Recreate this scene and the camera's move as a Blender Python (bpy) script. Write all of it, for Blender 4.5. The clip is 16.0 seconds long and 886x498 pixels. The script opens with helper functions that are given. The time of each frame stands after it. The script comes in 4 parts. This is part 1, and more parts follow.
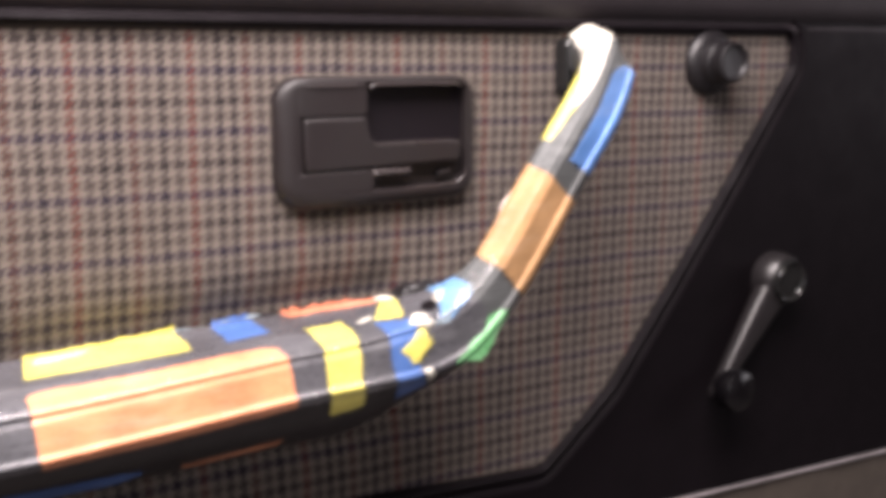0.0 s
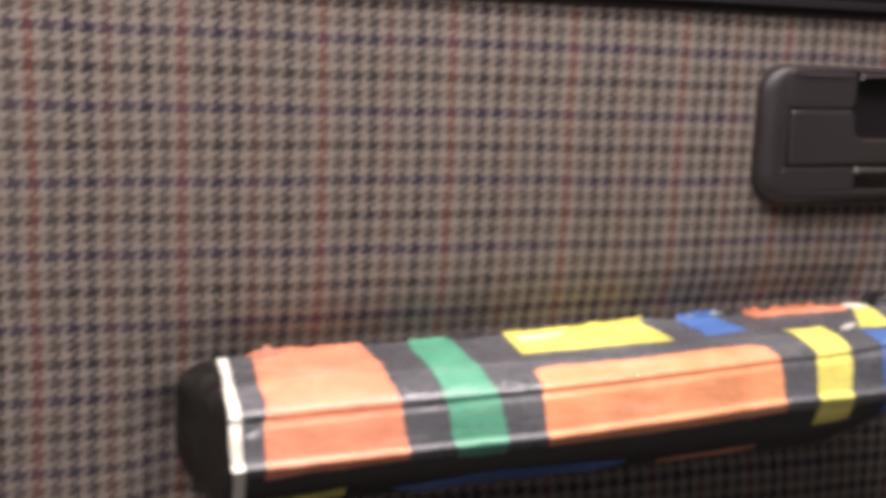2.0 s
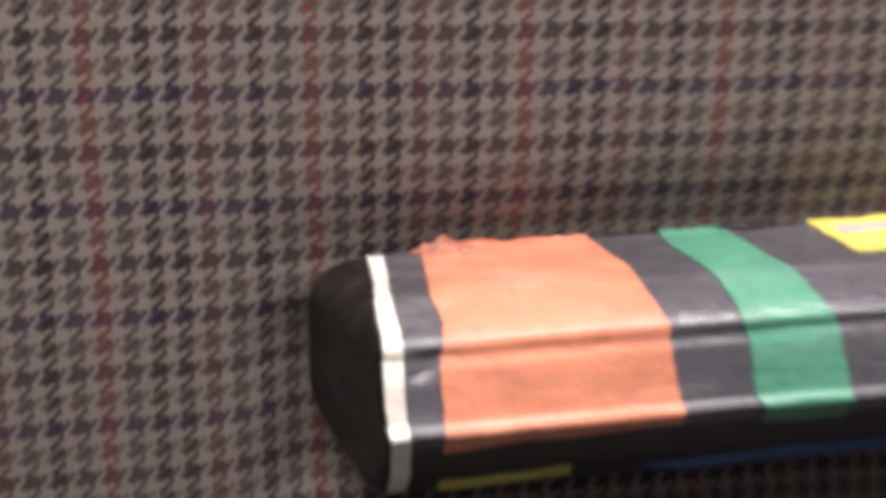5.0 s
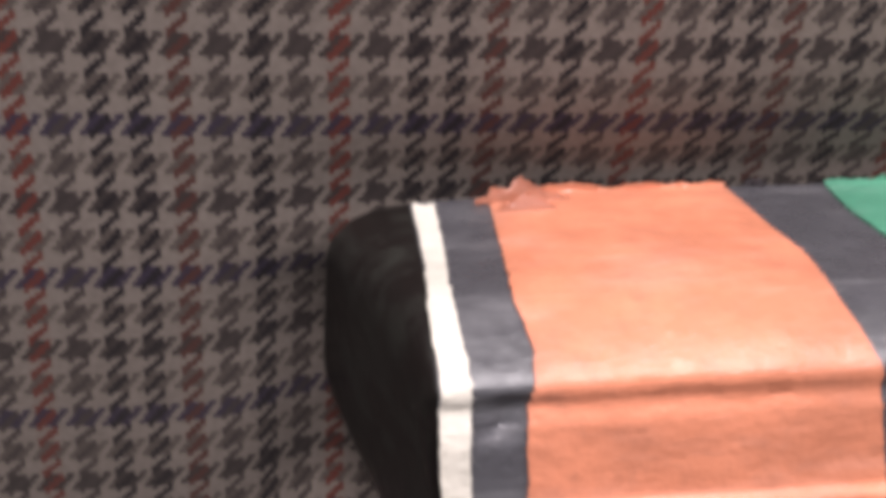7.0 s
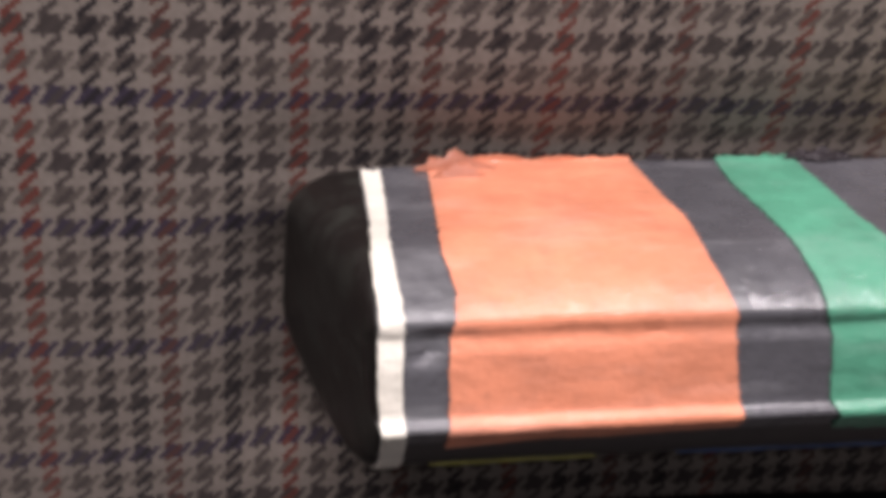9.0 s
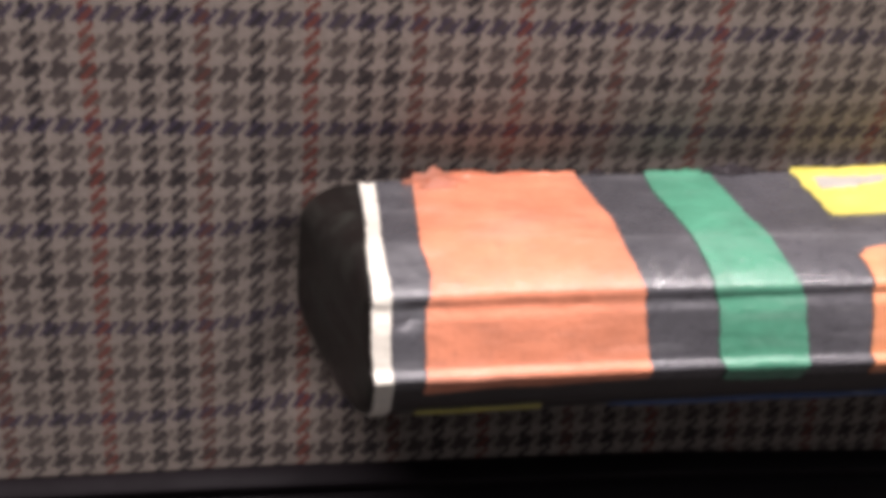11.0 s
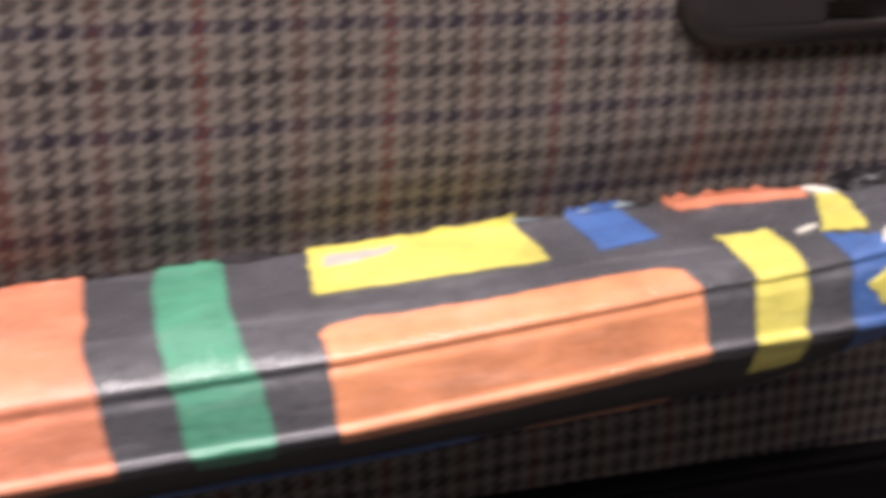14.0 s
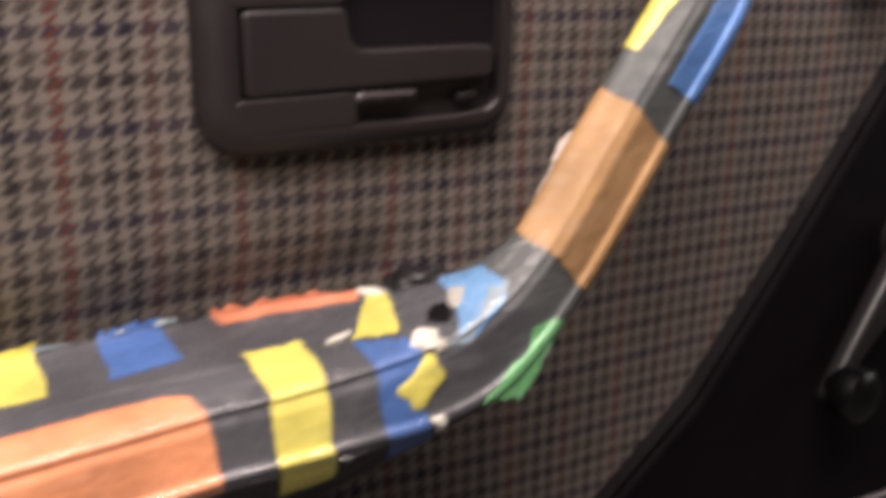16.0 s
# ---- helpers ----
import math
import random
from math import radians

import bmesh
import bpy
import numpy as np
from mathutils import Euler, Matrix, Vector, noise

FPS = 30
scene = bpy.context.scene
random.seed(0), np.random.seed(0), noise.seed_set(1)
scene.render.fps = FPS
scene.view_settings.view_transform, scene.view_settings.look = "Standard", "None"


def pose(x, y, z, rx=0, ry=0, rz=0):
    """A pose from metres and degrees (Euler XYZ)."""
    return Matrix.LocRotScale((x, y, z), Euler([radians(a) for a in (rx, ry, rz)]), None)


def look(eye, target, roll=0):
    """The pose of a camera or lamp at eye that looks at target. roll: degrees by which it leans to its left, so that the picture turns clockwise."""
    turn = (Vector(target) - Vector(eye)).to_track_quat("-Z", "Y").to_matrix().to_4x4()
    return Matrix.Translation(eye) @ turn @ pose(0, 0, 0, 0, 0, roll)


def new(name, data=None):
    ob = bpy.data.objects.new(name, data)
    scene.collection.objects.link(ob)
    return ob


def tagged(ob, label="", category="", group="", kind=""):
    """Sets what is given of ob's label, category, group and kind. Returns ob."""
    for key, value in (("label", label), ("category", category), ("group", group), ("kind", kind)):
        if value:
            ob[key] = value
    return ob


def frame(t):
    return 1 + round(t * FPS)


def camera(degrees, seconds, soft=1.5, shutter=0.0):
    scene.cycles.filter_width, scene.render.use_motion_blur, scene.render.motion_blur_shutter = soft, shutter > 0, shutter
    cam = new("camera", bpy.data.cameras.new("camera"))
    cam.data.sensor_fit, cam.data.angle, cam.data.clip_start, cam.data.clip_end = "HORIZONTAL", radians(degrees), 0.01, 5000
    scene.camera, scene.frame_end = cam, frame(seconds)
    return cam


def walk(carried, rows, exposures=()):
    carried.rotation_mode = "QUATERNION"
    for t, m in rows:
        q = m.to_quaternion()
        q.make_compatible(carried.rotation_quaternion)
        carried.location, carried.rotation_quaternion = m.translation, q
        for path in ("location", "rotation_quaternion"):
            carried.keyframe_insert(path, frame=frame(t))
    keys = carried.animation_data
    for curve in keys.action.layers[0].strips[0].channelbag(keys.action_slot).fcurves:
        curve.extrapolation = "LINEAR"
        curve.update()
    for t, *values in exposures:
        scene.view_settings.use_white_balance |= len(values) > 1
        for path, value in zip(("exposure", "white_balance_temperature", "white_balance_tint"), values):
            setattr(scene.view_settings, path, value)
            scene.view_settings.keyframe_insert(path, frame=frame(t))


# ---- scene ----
cam = camera(46.0, 16.0, soft=5.8, shutter=1.0)
PATH = [
    (0, (0.1017, -0.5298, 0.1656), (1.1338, 1.1415, -0.2109), -0.90),
    (0.5, (0.0794, -0.5027, 0.1500), (1.0729, 1.1963, -0.2055), -0.97),
    (1, (0.0485, -0.4776, 0.1476), (0.8593, 1.3239, -0.1644), -1.60),
    (1.5, (0.0196, -0.4630, 0.1466), (0.7167, 1.3773, -0.2103), 0.15),
    (2, (-0.0020, -0.4630, 0.1438), (0.6232, 1.4083, -0.1839), 0.83),
    (2.5, (-0.0078, -0.4617, 0.1404), (0.5613, 1.4258, -0.1961), 1.35),
    (3, (-0.0101, -0.4583, 0.1353), (0.5184, 1.4372, -0.2221), 2.05),
    (3.5, (-0.0030, -0.4478, 0.1302), (0.5294, 1.4407, -0.2574), 1.06),
    (4, (0.0101, -0.4241, 0.1230), (0.5511, 1.4546, -0.2987), 1.57),
    (4.5, (0.0119, -0.3566, 0.1036), (0.5154, 1.5230, -0.3586), 0.91),
    (5, (0.0220, -0.2960, 0.0911), (0.3245, 1.6228, -0.3850), -1.18),
    (7.5, (0.0243, -0.1970, 0.0904), (0.2986, 1.5947, -0.7548), 1.98),
    (8, (0.0217, -0.2067, 0.0958), (0.3320, 1.5628, -0.7832), 3.13),
    (8.5, (0.0233, -0.2184, 0.1001), (0.3648, 1.5584, -0.7522), 3.61),
    (11, (0.0179, -0.2930, 0.1258), (0.3547, 1.5062, -0.6800), 3.11),
    (11.5, (0.0242, -0.3020, 0.1309), (0.3984, 1.5029, -0.6453), 3.09),
    (12, (0.0273, -0.3134, 0.1331), (0.3924, 1.4936, -0.6424), 2.30),
    (12.5, (0.0427, -0.3196, 0.1349), (0.4377, 1.4875, -0.6255), 1.75),
    (13, (0.0679, -0.3239, 0.1382), (0.5139, 1.4761, -0.6107), 1.11),
    (13.5, (0.0918, -0.3242, 0.1381), (0.6363, 1.4606, -0.5816), 0.88),
    (14, (0.1180, -0.3247, 0.1436), (0.7466, 1.4391, -0.5591), -0.00),
    (14.5, (0.1432, -0.3271, 0.1420), (0.8730, 1.4052, -0.5410), 0.35),
    (15, (0.1685, -0.3337, 0.1430), (1.0335, 1.3472, -0.5099), 0.37),
    (15.5, (0.1858, -0.3386, 0.1466), (1.1440, 1.3009, -0.4810), 0.23),
    (16, (0.2100, -0.3443, 0.1555), (1.2048, 1.2880, -0.4327), 0.02),
]
walk(cam, [(t, look(eye, target, roll)) for t, eye, target, roll in PATH], [(0.0, 0.48, 6550, 10), (0.5, 0.37, 6530, 10), (1.0, 0.0, 6550, 8), (1.5, -0.12, 6550, 7), (2.5, -0.08, 6500, 6), (4.0, -0.08, 6500, 5), (5.0, -0.34, 6400, 10), (8.0, -0.59, 6270, 10), (11.0, -0.42, 6400, 10), (12.5, -0.36, 6450, 10), (14.5, -0.46, 6430, 10), (16.0, -0.44, 6900, 10)])

# ---- light: overhead lamp in an unseen roof opening, both added, in a closed cabin ----
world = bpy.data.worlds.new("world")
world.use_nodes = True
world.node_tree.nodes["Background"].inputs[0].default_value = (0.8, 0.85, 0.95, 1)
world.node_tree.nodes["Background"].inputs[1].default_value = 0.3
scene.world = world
ROOF_GAP = (-0.44, 0.53, -0.60, -0.15)
lamp_data = bpy.data.lights.new("added_roof_light", "AREA")
lamp_data.shape, lamp_data.size, lamp_data.size_y = "RECTANGLE", ROOF_GAP[1] - ROOF_GAP[0] - 0.02, ROOF_GAP[3] - ROOF_GAP[2] - 0.02
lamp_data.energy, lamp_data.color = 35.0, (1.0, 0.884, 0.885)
lamp_ob = new("added_roof_light", lamp_data)
lamp_ob.matrix_world = pose((ROOF_GAP[0] + ROOF_GAP[1]) / 2, (ROOF_GAP[2] + ROOF_GAP[3]) / 2, 0.715)
# fill lamp in an unseen opening added across the cabin
SIDE_GAP = (-0.95, 0.45, -0.05, 0.42)
side_fill_data = bpy.data.lights.new("added_side_fill", "AREA")
side_fill_data.shape, side_fill_data.size, side_fill_data.size_y = "RECTANGLE", SIDE_GAP[1] - SIDE_GAP[0] - 0.02, SIDE_GAP[3] - SIDE_GAP[2] - 0.02
side_fill_data.energy, side_fill_data.color = 2.2, (1.0, 0.94, 0.98)
side_fill_ob = new("added_side_fill", side_fill_data)
side_fill_ob.matrix_world = pose((SIDE_GAP[0] + SIDE_GAP[1]) / 2, -1.515, (SIDE_GAP[2] + SIDE_GAP[3]) / 2, 90, 0, 0)

# the windscreen at the front end of the cabin
SCREEN = (-1.25, -0.15, 0.05, 0.50)
screen_data = bpy.data.lights.new("windscreen_light", "AREA")
screen_data.shape, screen_data.size, screen_data.size_y = "RECTANGLE", SCREEN[3] - SCREEN[2] - 0.02, SCREEN[1] - SCREEN[0] - 0.02
screen_data.energy, screen_data.color = 3.0, (1.0, 0.92, 0.97)
screen_ob = new("windscreen_light", screen_data)
screen_ob.matrix_world = pose(1.715, (SCREEN[0] + SCREEN[1]) / 2, (SCREEN[2] + SCREEN[3]) / 2, 0, 90, 0)


# ---- materials ----
def base_material(name, rough=0.5, metal=0.0):
    mat = bpy.data.materials.new(name)
    mat.use_nodes = True
    nt = mat.node_tree
    bsdf = nt.nodes["Principled BSDF"]
    bsdf.inputs["Roughness"].default_value = rough
    bsdf.inputs["Metallic"].default_value = metal
    return mat, nt, bsdf


def node(nt, kind, **values):
    n = nt.nodes.new(kind)
    for key, value in values.items():
        n.inputs[key].default_value = value
    return n


def calc(nt, op, a, b=None, c=None):
    n = nt.nodes.new("ShaderNodeMath")
    n.operation = op
    for i, v in enumerate((a, b, c)):
        if v is None:
            continue
        if isinstance(v, (int, float)):
            n.inputs[i].default_value = v
        else:
            nt.links.new(v, n.inputs[i])
    return n.outputs[0]


def mixed(nt, fac, a, b, blend="MIX"):
    n = nt.nodes.new("ShaderNodeMix")
    n.data_type, n.blend_type = "RGBA", blend
    for slot, v in ((0, fac), (6, a), (7, b)):
        if isinstance(v, (int, float)):
            n.inputs[slot].default_value = v
        elif isinstance(v, tuple):
            n.inputs[slot].default_value = (*v, 1)
        else:
            nt.links.new(v, n.inputs[slot])
    return n.outputs[2]


def bumped(nt, bsdf, height, strength, distance):
    b = node(nt, "ShaderNodeBump", Strength=strength, Distance=distance)
    nt.links.new(height, b.inputs["Height"])
    nt.links.new(b.outputs[0], bsdf.inputs["Normal"])


def noise_tex(nt, scale, detail=3.0, rough=0.5, stretch=None):
    n = node(nt, "ShaderNodeTexNoise", Scale=scale, Detail=detail, Roughness=rough)
    co = nt.nodes.new("ShaderNodeTexCoord")
    out = co.outputs["Object"]
    if stretch:
        m = nt.nodes.new("ShaderNodeMapping")
        m.inputs["Scale"].default_value = stretch
        nt.links.new(out, m.inputs[0])
        out = m.outputs[0]
    nt.links.new(out, n.inputs["Vector"])
    return n.outputs["Fac"]


def ramp(nt, fac, low, high, a=0.3, b=0.7):
    n = nt.nodes.new("ShaderNodeMapRange")
    n.inputs[1].default_value, n.inputs[2].default_value = a, b
    n.inputs[3].default_value, n.inputs[4].default_value = low, high
    nt.links.new(fac, n.inputs[0])
    return n.outputs[0]


def tape_material(name, colour, rough=0.34, dirt=0.5, shine=0.4, relief=0.6, film=0.22):
    """Cloth tape: worn, thumbed and faintly wrinkled, with broken gloss."""
    mat, nt, bsdf = base_material(name, rough)
    big = noise_tex(nt, 26, 4, 0.6)
    blotch = noise_tex(nt, 75, 5, 0.65)
    smear = noise_tex(nt, 48, 4, 0.7, (0.35, 1.0, 2.6))
    fine = noise_tex(nt, 700, 3, 0.6)
    wrinkle = noise_tex(nt, 70, 4, 0.6, (0.6, 1.3, 1.6))
    crinkle = noise_tex(nt, 260, 3, 0.6)
    c = mixed(nt, ramp(nt, big, 0.0, 0.85, 0.36, 0.64), tuple(min(v * 1.06, 0.85) for v in colour), tuple(v * 0.64 for v in colour))
    speck = noise_tex(nt, 210, 4, 0.7)
    c = mixed(nt, ramp(nt, speck, 0.0, 0.55, 0.58, 0.74), c, tuple(0.55 * v + 0.02 for v in colour))
    c = mixed(nt, ramp(nt, smear, 0.0, 0.5, 0.52, 0.72), c, tuple(0.78 * v + 0.12 for v in colour))
    c = mixed(nt, ramp(nt, blotch, 0.0, dirt, 0.54, 0.76), c, tuple(0.40 * v + 0.025 for v in colour))
    scratch = noise_tex(nt, 150, 2, 0.5, (0.10, 1.0, 2.4))
    c = mixed(nt, ramp(nt, scratch, 0.0, 0.15, 0.66, 0.74), c, tuple(0.6 * v + 0.22 for v in colour))
    c = mixed(nt, ramp(nt, fine, 0.0, 0.22, 0.45, 0.7), c, tuple(0.6 * v for v in colour))
    bsdf.inputs["Specular IOR Level"].default_value = shine
    nt.links.new(c, bsdf.inputs["Base Color"])
    gloss = calc(nt, "ADD", calc(nt, "ADD", ramp(nt, smear, -0.07, 0.10), ramp(nt, crinkle, -0.18, 0.12)), ramp(nt, blotch, rough - 0.02, rough + 0.18))
    nt.links.new(gloss, bsdf.inputs["Roughness"])
    h = calc(nt, "ADD", wrinkle, calc(nt, "ADD", calc(nt, "MULTIPLY", crinkle, 0.42), calc(nt, "MULTIPLY", fine, 0.05)))
    bumped(nt, bsdf, h, relief, 0.0014)
    # clear film wound over the tape, crinkled, so that its gloss breaks up
    bsdf.inputs["Coat Weight"].default_value = film
    bsdf.inputs["Coat Roughness"].default_value = 0.14
    film_bump = node(nt, "ShaderNodeBump", Strength=0.55, Distance=0.0016)
    nt.links.new(calc(nt, "ADD", noise_tex(nt, 120, 4, 0.65, (0.7, 1.2, 1.2)), calc(nt, "MULTIPLY", crinkle, 0.3)), film_bump.inputs["Height"])
    nt.links.new(film_bump.outputs[0], bsdf.inputs["Coat Normal"])
    return mat


def plastic_material(name, colour, rough=0.45, grain=1400, depth=0.00018, strength=0.5, shine=0.5):
    mat, nt, bsdf = base_material(name, rough)
    big = noise_tex(nt, 30, 4, 0.6)
    fine = noise_tex(nt, grain, 2, 0.5)
    c = mixed(nt, ramp(nt, big, 0.0, 1.0), colour, tuple(v * 0.72 for v in colour))
    nt.links.new(c, bsdf.inputs["Base Color"])
    nt.links.new(ramp(nt, big, rough - 0.07, rough + 0.1), bsdf.inputs["Roughness"])
    bsdf.inputs["Specular IOR Level"].default_value = shine
    bumped(nt, bsdf, fine, strength, depth)
    return mat


def cap_material(name):
    """Black plastic, scuffed grey towards its rim by the hand that rubs along it."""
    mat, nt, bsdf = base_material(name, 0.5)
    scuff = noise_tex(nt, 70, 5, 0.6)
    fine = noise_tex(nt, 420, 3, 0.6)
    co = nt.nodes.new("ShaderNodeTexCoord")
    sep = nt.nodes.new("ShaderNodeSeparateXYZ")
    nt.links.new(co.outputs["Object"], sep.inputs[0])
    near = ramp(nt, sep.outputs["X"], 0.15, 1.0, 0.026, 0.045)
    worn = calc(nt, "MULTIPLY", near, ramp(nt, scuff, 0.0, 0.9, 0.46, 0.66))
    c = mixed(nt, worn, (0.0072, 0.0056, 0.0050), (0.024, 0.0258, 0.0210))
    nt.links.new(c, bsdf.inputs["Base Color"])
    nt.links.new(ramp(nt, scuff, 0.36, 0.6), bsdf.inputs["Roughness"])
    bsdf.inputs["Specular IOR Level"].default_value = 0.28
    bumped(nt, bsdf, fine, 0.18, 0.0003)
    return mat


def film_material(name, amount):
    """Clear crinkled film: nothing but broken gloss over what it covers."""
    mat, nt, bsdf = base_material(name)
    nt.nodes.remove(bsdf)
    clear = nt.nodes.new("ShaderNodeBsdfTransparent")
    gloss = node(nt, "ShaderNodeBsdfGlossy", Roughness=0.13)
    both = node(nt, "ShaderNodeMixShader", Fac=amount)
    bump = node(nt, "ShaderNodeBump", Strength=0.8, Distance=0.0022)
    nt.links.new(calc(nt, "ADD", noise_tex(nt, 110, 4, 0.6, (0.6, 1.2, 1.2)), calc(nt, "MULTIPLY", noise_tex(nt, 330, 3, 0.6), 0.35)), bump.inputs["Height"])
    nt.links.new(bump.outputs[0], gloss.inputs["Normal"])
    nt.links.new(clear.outputs[0], both.inputs[1])
    nt.links.new(gloss.outputs[0], both.inputs[2])
    nt.links.new(both.outputs[0], nt.nodes["Material Output"].inputs["Surface"])
    return mat


def fabric_material(name):
    """Houndstooth woven thread by thread: four dark and four light threads both ways in a two-and-two twill."""
    mat, nt, bsdf = base_material(name, 0.92)
    co = nt.nodes.new("ShaderNodeTexCoord")
    sep = nt.nodes.new("ShaderNodeSeparateXYZ")
    # slow drift of the cloth, so that no line of it runs dead straight
    drift = node(nt, "ShaderNodeTexNoise", Scale=14.0, Detail=2.0)
    nt.links.new(co.outputs["Object"], drift.inputs["Vector"])
    shift = nt.nodes.new("ShaderNodeVectorMath")
    shift.operation = "MULTIPLY_ADD"
    shift.inputs[1].default_value = (0.0035, 0, 0.0035)
    nt.links.new(drift.outputs["Color"], shift.inputs[0])
    nt.links.new(co.outputs["Object"], shift.inputs[2])
    nt.links.new(shift.outputs[0], sep.inputs[0])
    # the weave hangs a little askew on the door
    x = calc(nt, "ADD", sep.outputs["X"], 0.0274 - 0.00175)
    z = calc(nt, "SUBTRACT", sep.outputs["Z"], 0.0979 + 0.00175)
    u = calc(nt, "ADD", calc(nt, "ADD", calc(nt, "MULTIPLY", x, 32 * 32.882), calc(nt, "MULTIPLY", z, -32 * 0.805)), 2.0)
    v = calc(nt, "ADD", calc(nt, "ADD", calc(nt, "MULTIPLY", z, 32 * 31.385), calc(nt, "MULTIPLY", x, 32 * 0.501)), 2.0)
    # woolly edges: each thread wavers by a part of its width
    fuzz = node(nt, "ShaderNodeTexNoise", Scale=900.0, Detail=2.0, Roughness=0.6)
    nt.links.new(co.outputs["Object"], fuzz.inputs["Vector"])
    spread = nt.nodes.new("ShaderNodeSeparateXYZ")
    nt.links.new(fuzz.outputs["Color"], spread.inputs[0])
    u = calc(nt, "ADD", u, calc(nt, "MULTIPLY", calc(nt, "SUBTRACT", spread.outputs["X"], 0.5), 1.1))
    v = calc(nt, "ADD", v, calc(nt, "MULTIPLY", calc(nt, "SUBTRACT", spread.outputs["Y"], 0.5), 1.1))

    def threads(p):
        """Four thick dark threads, then four thinner light ones, in each check."""
        p = calc(nt, "ADD", calc(nt, "DIVIDE", calc(nt, "SUBTRACT", p, 2.0), 8.0), FULL / 2)
        whole = calc(nt, "FLOOR", p)
        rest = calc(nt, "SUBTRACT", p, whole)
        inside = calc(nt, "MULTIPLY", calc(nt, "MINIMUM", rest, FULL), 4 / FULL)
        beyond = calc(nt, "MULTIPLY", calc(nt, "MAXIMUM", calc(nt, "SUBTRACT", rest, FULL), 0.0), 4 / (1 - FULL))
        return calc(nt, "ADD", calc(nt, "MULTIPLY", whole, 8.0), calc(nt, "ADD", inside, beyond))

    u, v = threads(u), threads(v)
    iu, iv = calc(nt, "FLOOR", u), calc(nt, "FLOOR", v)
    mu, mv = calc(nt, "FLOORED_MODULO", iu, 8.0), calc(nt, "FLOORED_MODULO", iv, 8.0)
    warp_dark, weft_dark = calc(nt, "LESS_THAN", mu, 3.5), calc(nt, "LESS_THAN", mv, 3.5)
    over = calc(nt, "LESS_THAN", calc(nt, "FLOORED_MODULO", calc(nt, TWILL, iu, iv), 4.0), 1.5)
    col = calc(nt, "FLOORED_MODULO", calc(nt, "FLOOR", calc(nt, "DIVIDE", u, 8.0)), 8.0)
    row = calc(nt, "FLOORED_MODULO", calc(nt, "FLOOR", calc(nt, "DIVIDE", v, 8.0)), 4.0)

    def pick(index, colours):
        out = colours[-1]
        for k in range(len(colours) - 2, -1, -1):
            out = mixed(nt, calc(nt, "LESS_THAN", index, k + 0.5), out, colours[k])
        return out

    fleck = noise_tex(nt, 420, 3, 0.7)
    light = mixed(nt, ramp(nt, fleck, 0.0, 1.0), (0.144, 0.123, 0.106), (0.108, 0.092, 0.080))
    brown, dark = (0.030, 0.0235, 0.0225), (0.0070, 0.0052, 0.0072)
    warp = mixed(nt, warp_dark, light, pick(col, [(0.072, 0.0175, 0.0125), brown, dark, dark, (0.046, 0.0165, 0.013), brown, dark, brown]))
    weft = mixed(nt, weft_dark, light, pick(row, [(0.021, 0.016, 0.028), (0.056, 0.046, 0.040), (0.024, 0.019, 0.018), (0.056, 0.046, 0.040)]))
    cloth = mixed(nt, over, weft, warp)
    cloth = mixed(nt, ramp(nt, noise_tex(nt, 9, 4, 0.6), 0.0, 0.20), cloth, (0.050, 0.043, 0.034))
    nt.links.new(cloth, bsdf.inputs["Base Color"])
    bsdf.inputs["Sheen Weight"].default_value = 0.06
    bsdf.inputs["Specular IOR Level"].default_value = 0.12
    # each thread is round
    fu, fv = calc(nt, "FRACT", u), calc(nt, "FRACT", v)
    hu = calc(nt, "MULTIPLY", calc(nt, "MULTIPLY", fu, calc(nt, "SUBTRACT", 1.0, fu)), 4.0)
    hv = calc(nt, "MULTIPLY", calc(nt, "MULTIPLY", fv, calc(nt, "SUBTRACT", 1.0, fv)), 4.0)
    h = calc(nt, "ADD", calc(nt, "MULTIPLY", over, hu), calc(nt, "MULTIPLY", calc(nt, "SUBTRACT", 1.0, over), hv))
    bumped(nt, bsdf, h, 0.2, 0.0003)
    return mat


TWILL, FULL = "SUBTRACT", 0.55
FABRIC = fabric_material("houndstooth_cloth")
BLACK = plastic_material("black_grained_plastic", (0.0052, 0.0038, 0.0049), 0.6, shine=0.07)
VINYL = plastic_material("black_vinyl", (0.017, 0.0125, 0.015), 0.6, 700, 0.0003, shine=0.3)
HANDLE = plastic_material("dark_brown_plastic", (0.0112, 0.0083, 0.0088), 0.46, 2200, 0.00008, shine=0.42)
# darker than the handle: shade of a deep recess put into the colour
CUP = plastic_material("darkened_cup_plastic", (0.0050, 0.0032, 0.0050), 0.6, shine=0.15)
CAP = cap_material("scuffed_black_plastic")
CRANK = plastic_material("grey_plastic", (0.014, 0.0122, 0.013), 0.34, 2000, 0.00008)
# paler, glossier brown that puts highlights into the handle's colour
GLINT = plastic_material("highlight_brown_plastic", (0.040, 0.033, 0.033), 0.22, 2000, 0.00003, shine=0.8)
STRIP = plastic_material("pale_grey_plastic", (0.20, 0.18, 0.185), 0.35, 2000, 0.00005)
GLOSS = plastic_material("glossy_black_plastic", (0.012, 0.012, 0.012), 0.12, 800, 0.00002)
KNOB = plastic_material("black_knob_plastic", (0.0065, 0.0055, 0.0065), 0.42, 1600, 0.00008, shine=0.4)
DULL = plastic_material("dull_black_plastic", (0.0030, 0.0026, 0.0032), 0.20, 1600, 0.00005, shine=0.4)
CARPET = plastic_material("brown_carpet", (0.055, 0.043, 0.033), 0.95, 600, 0.0012)
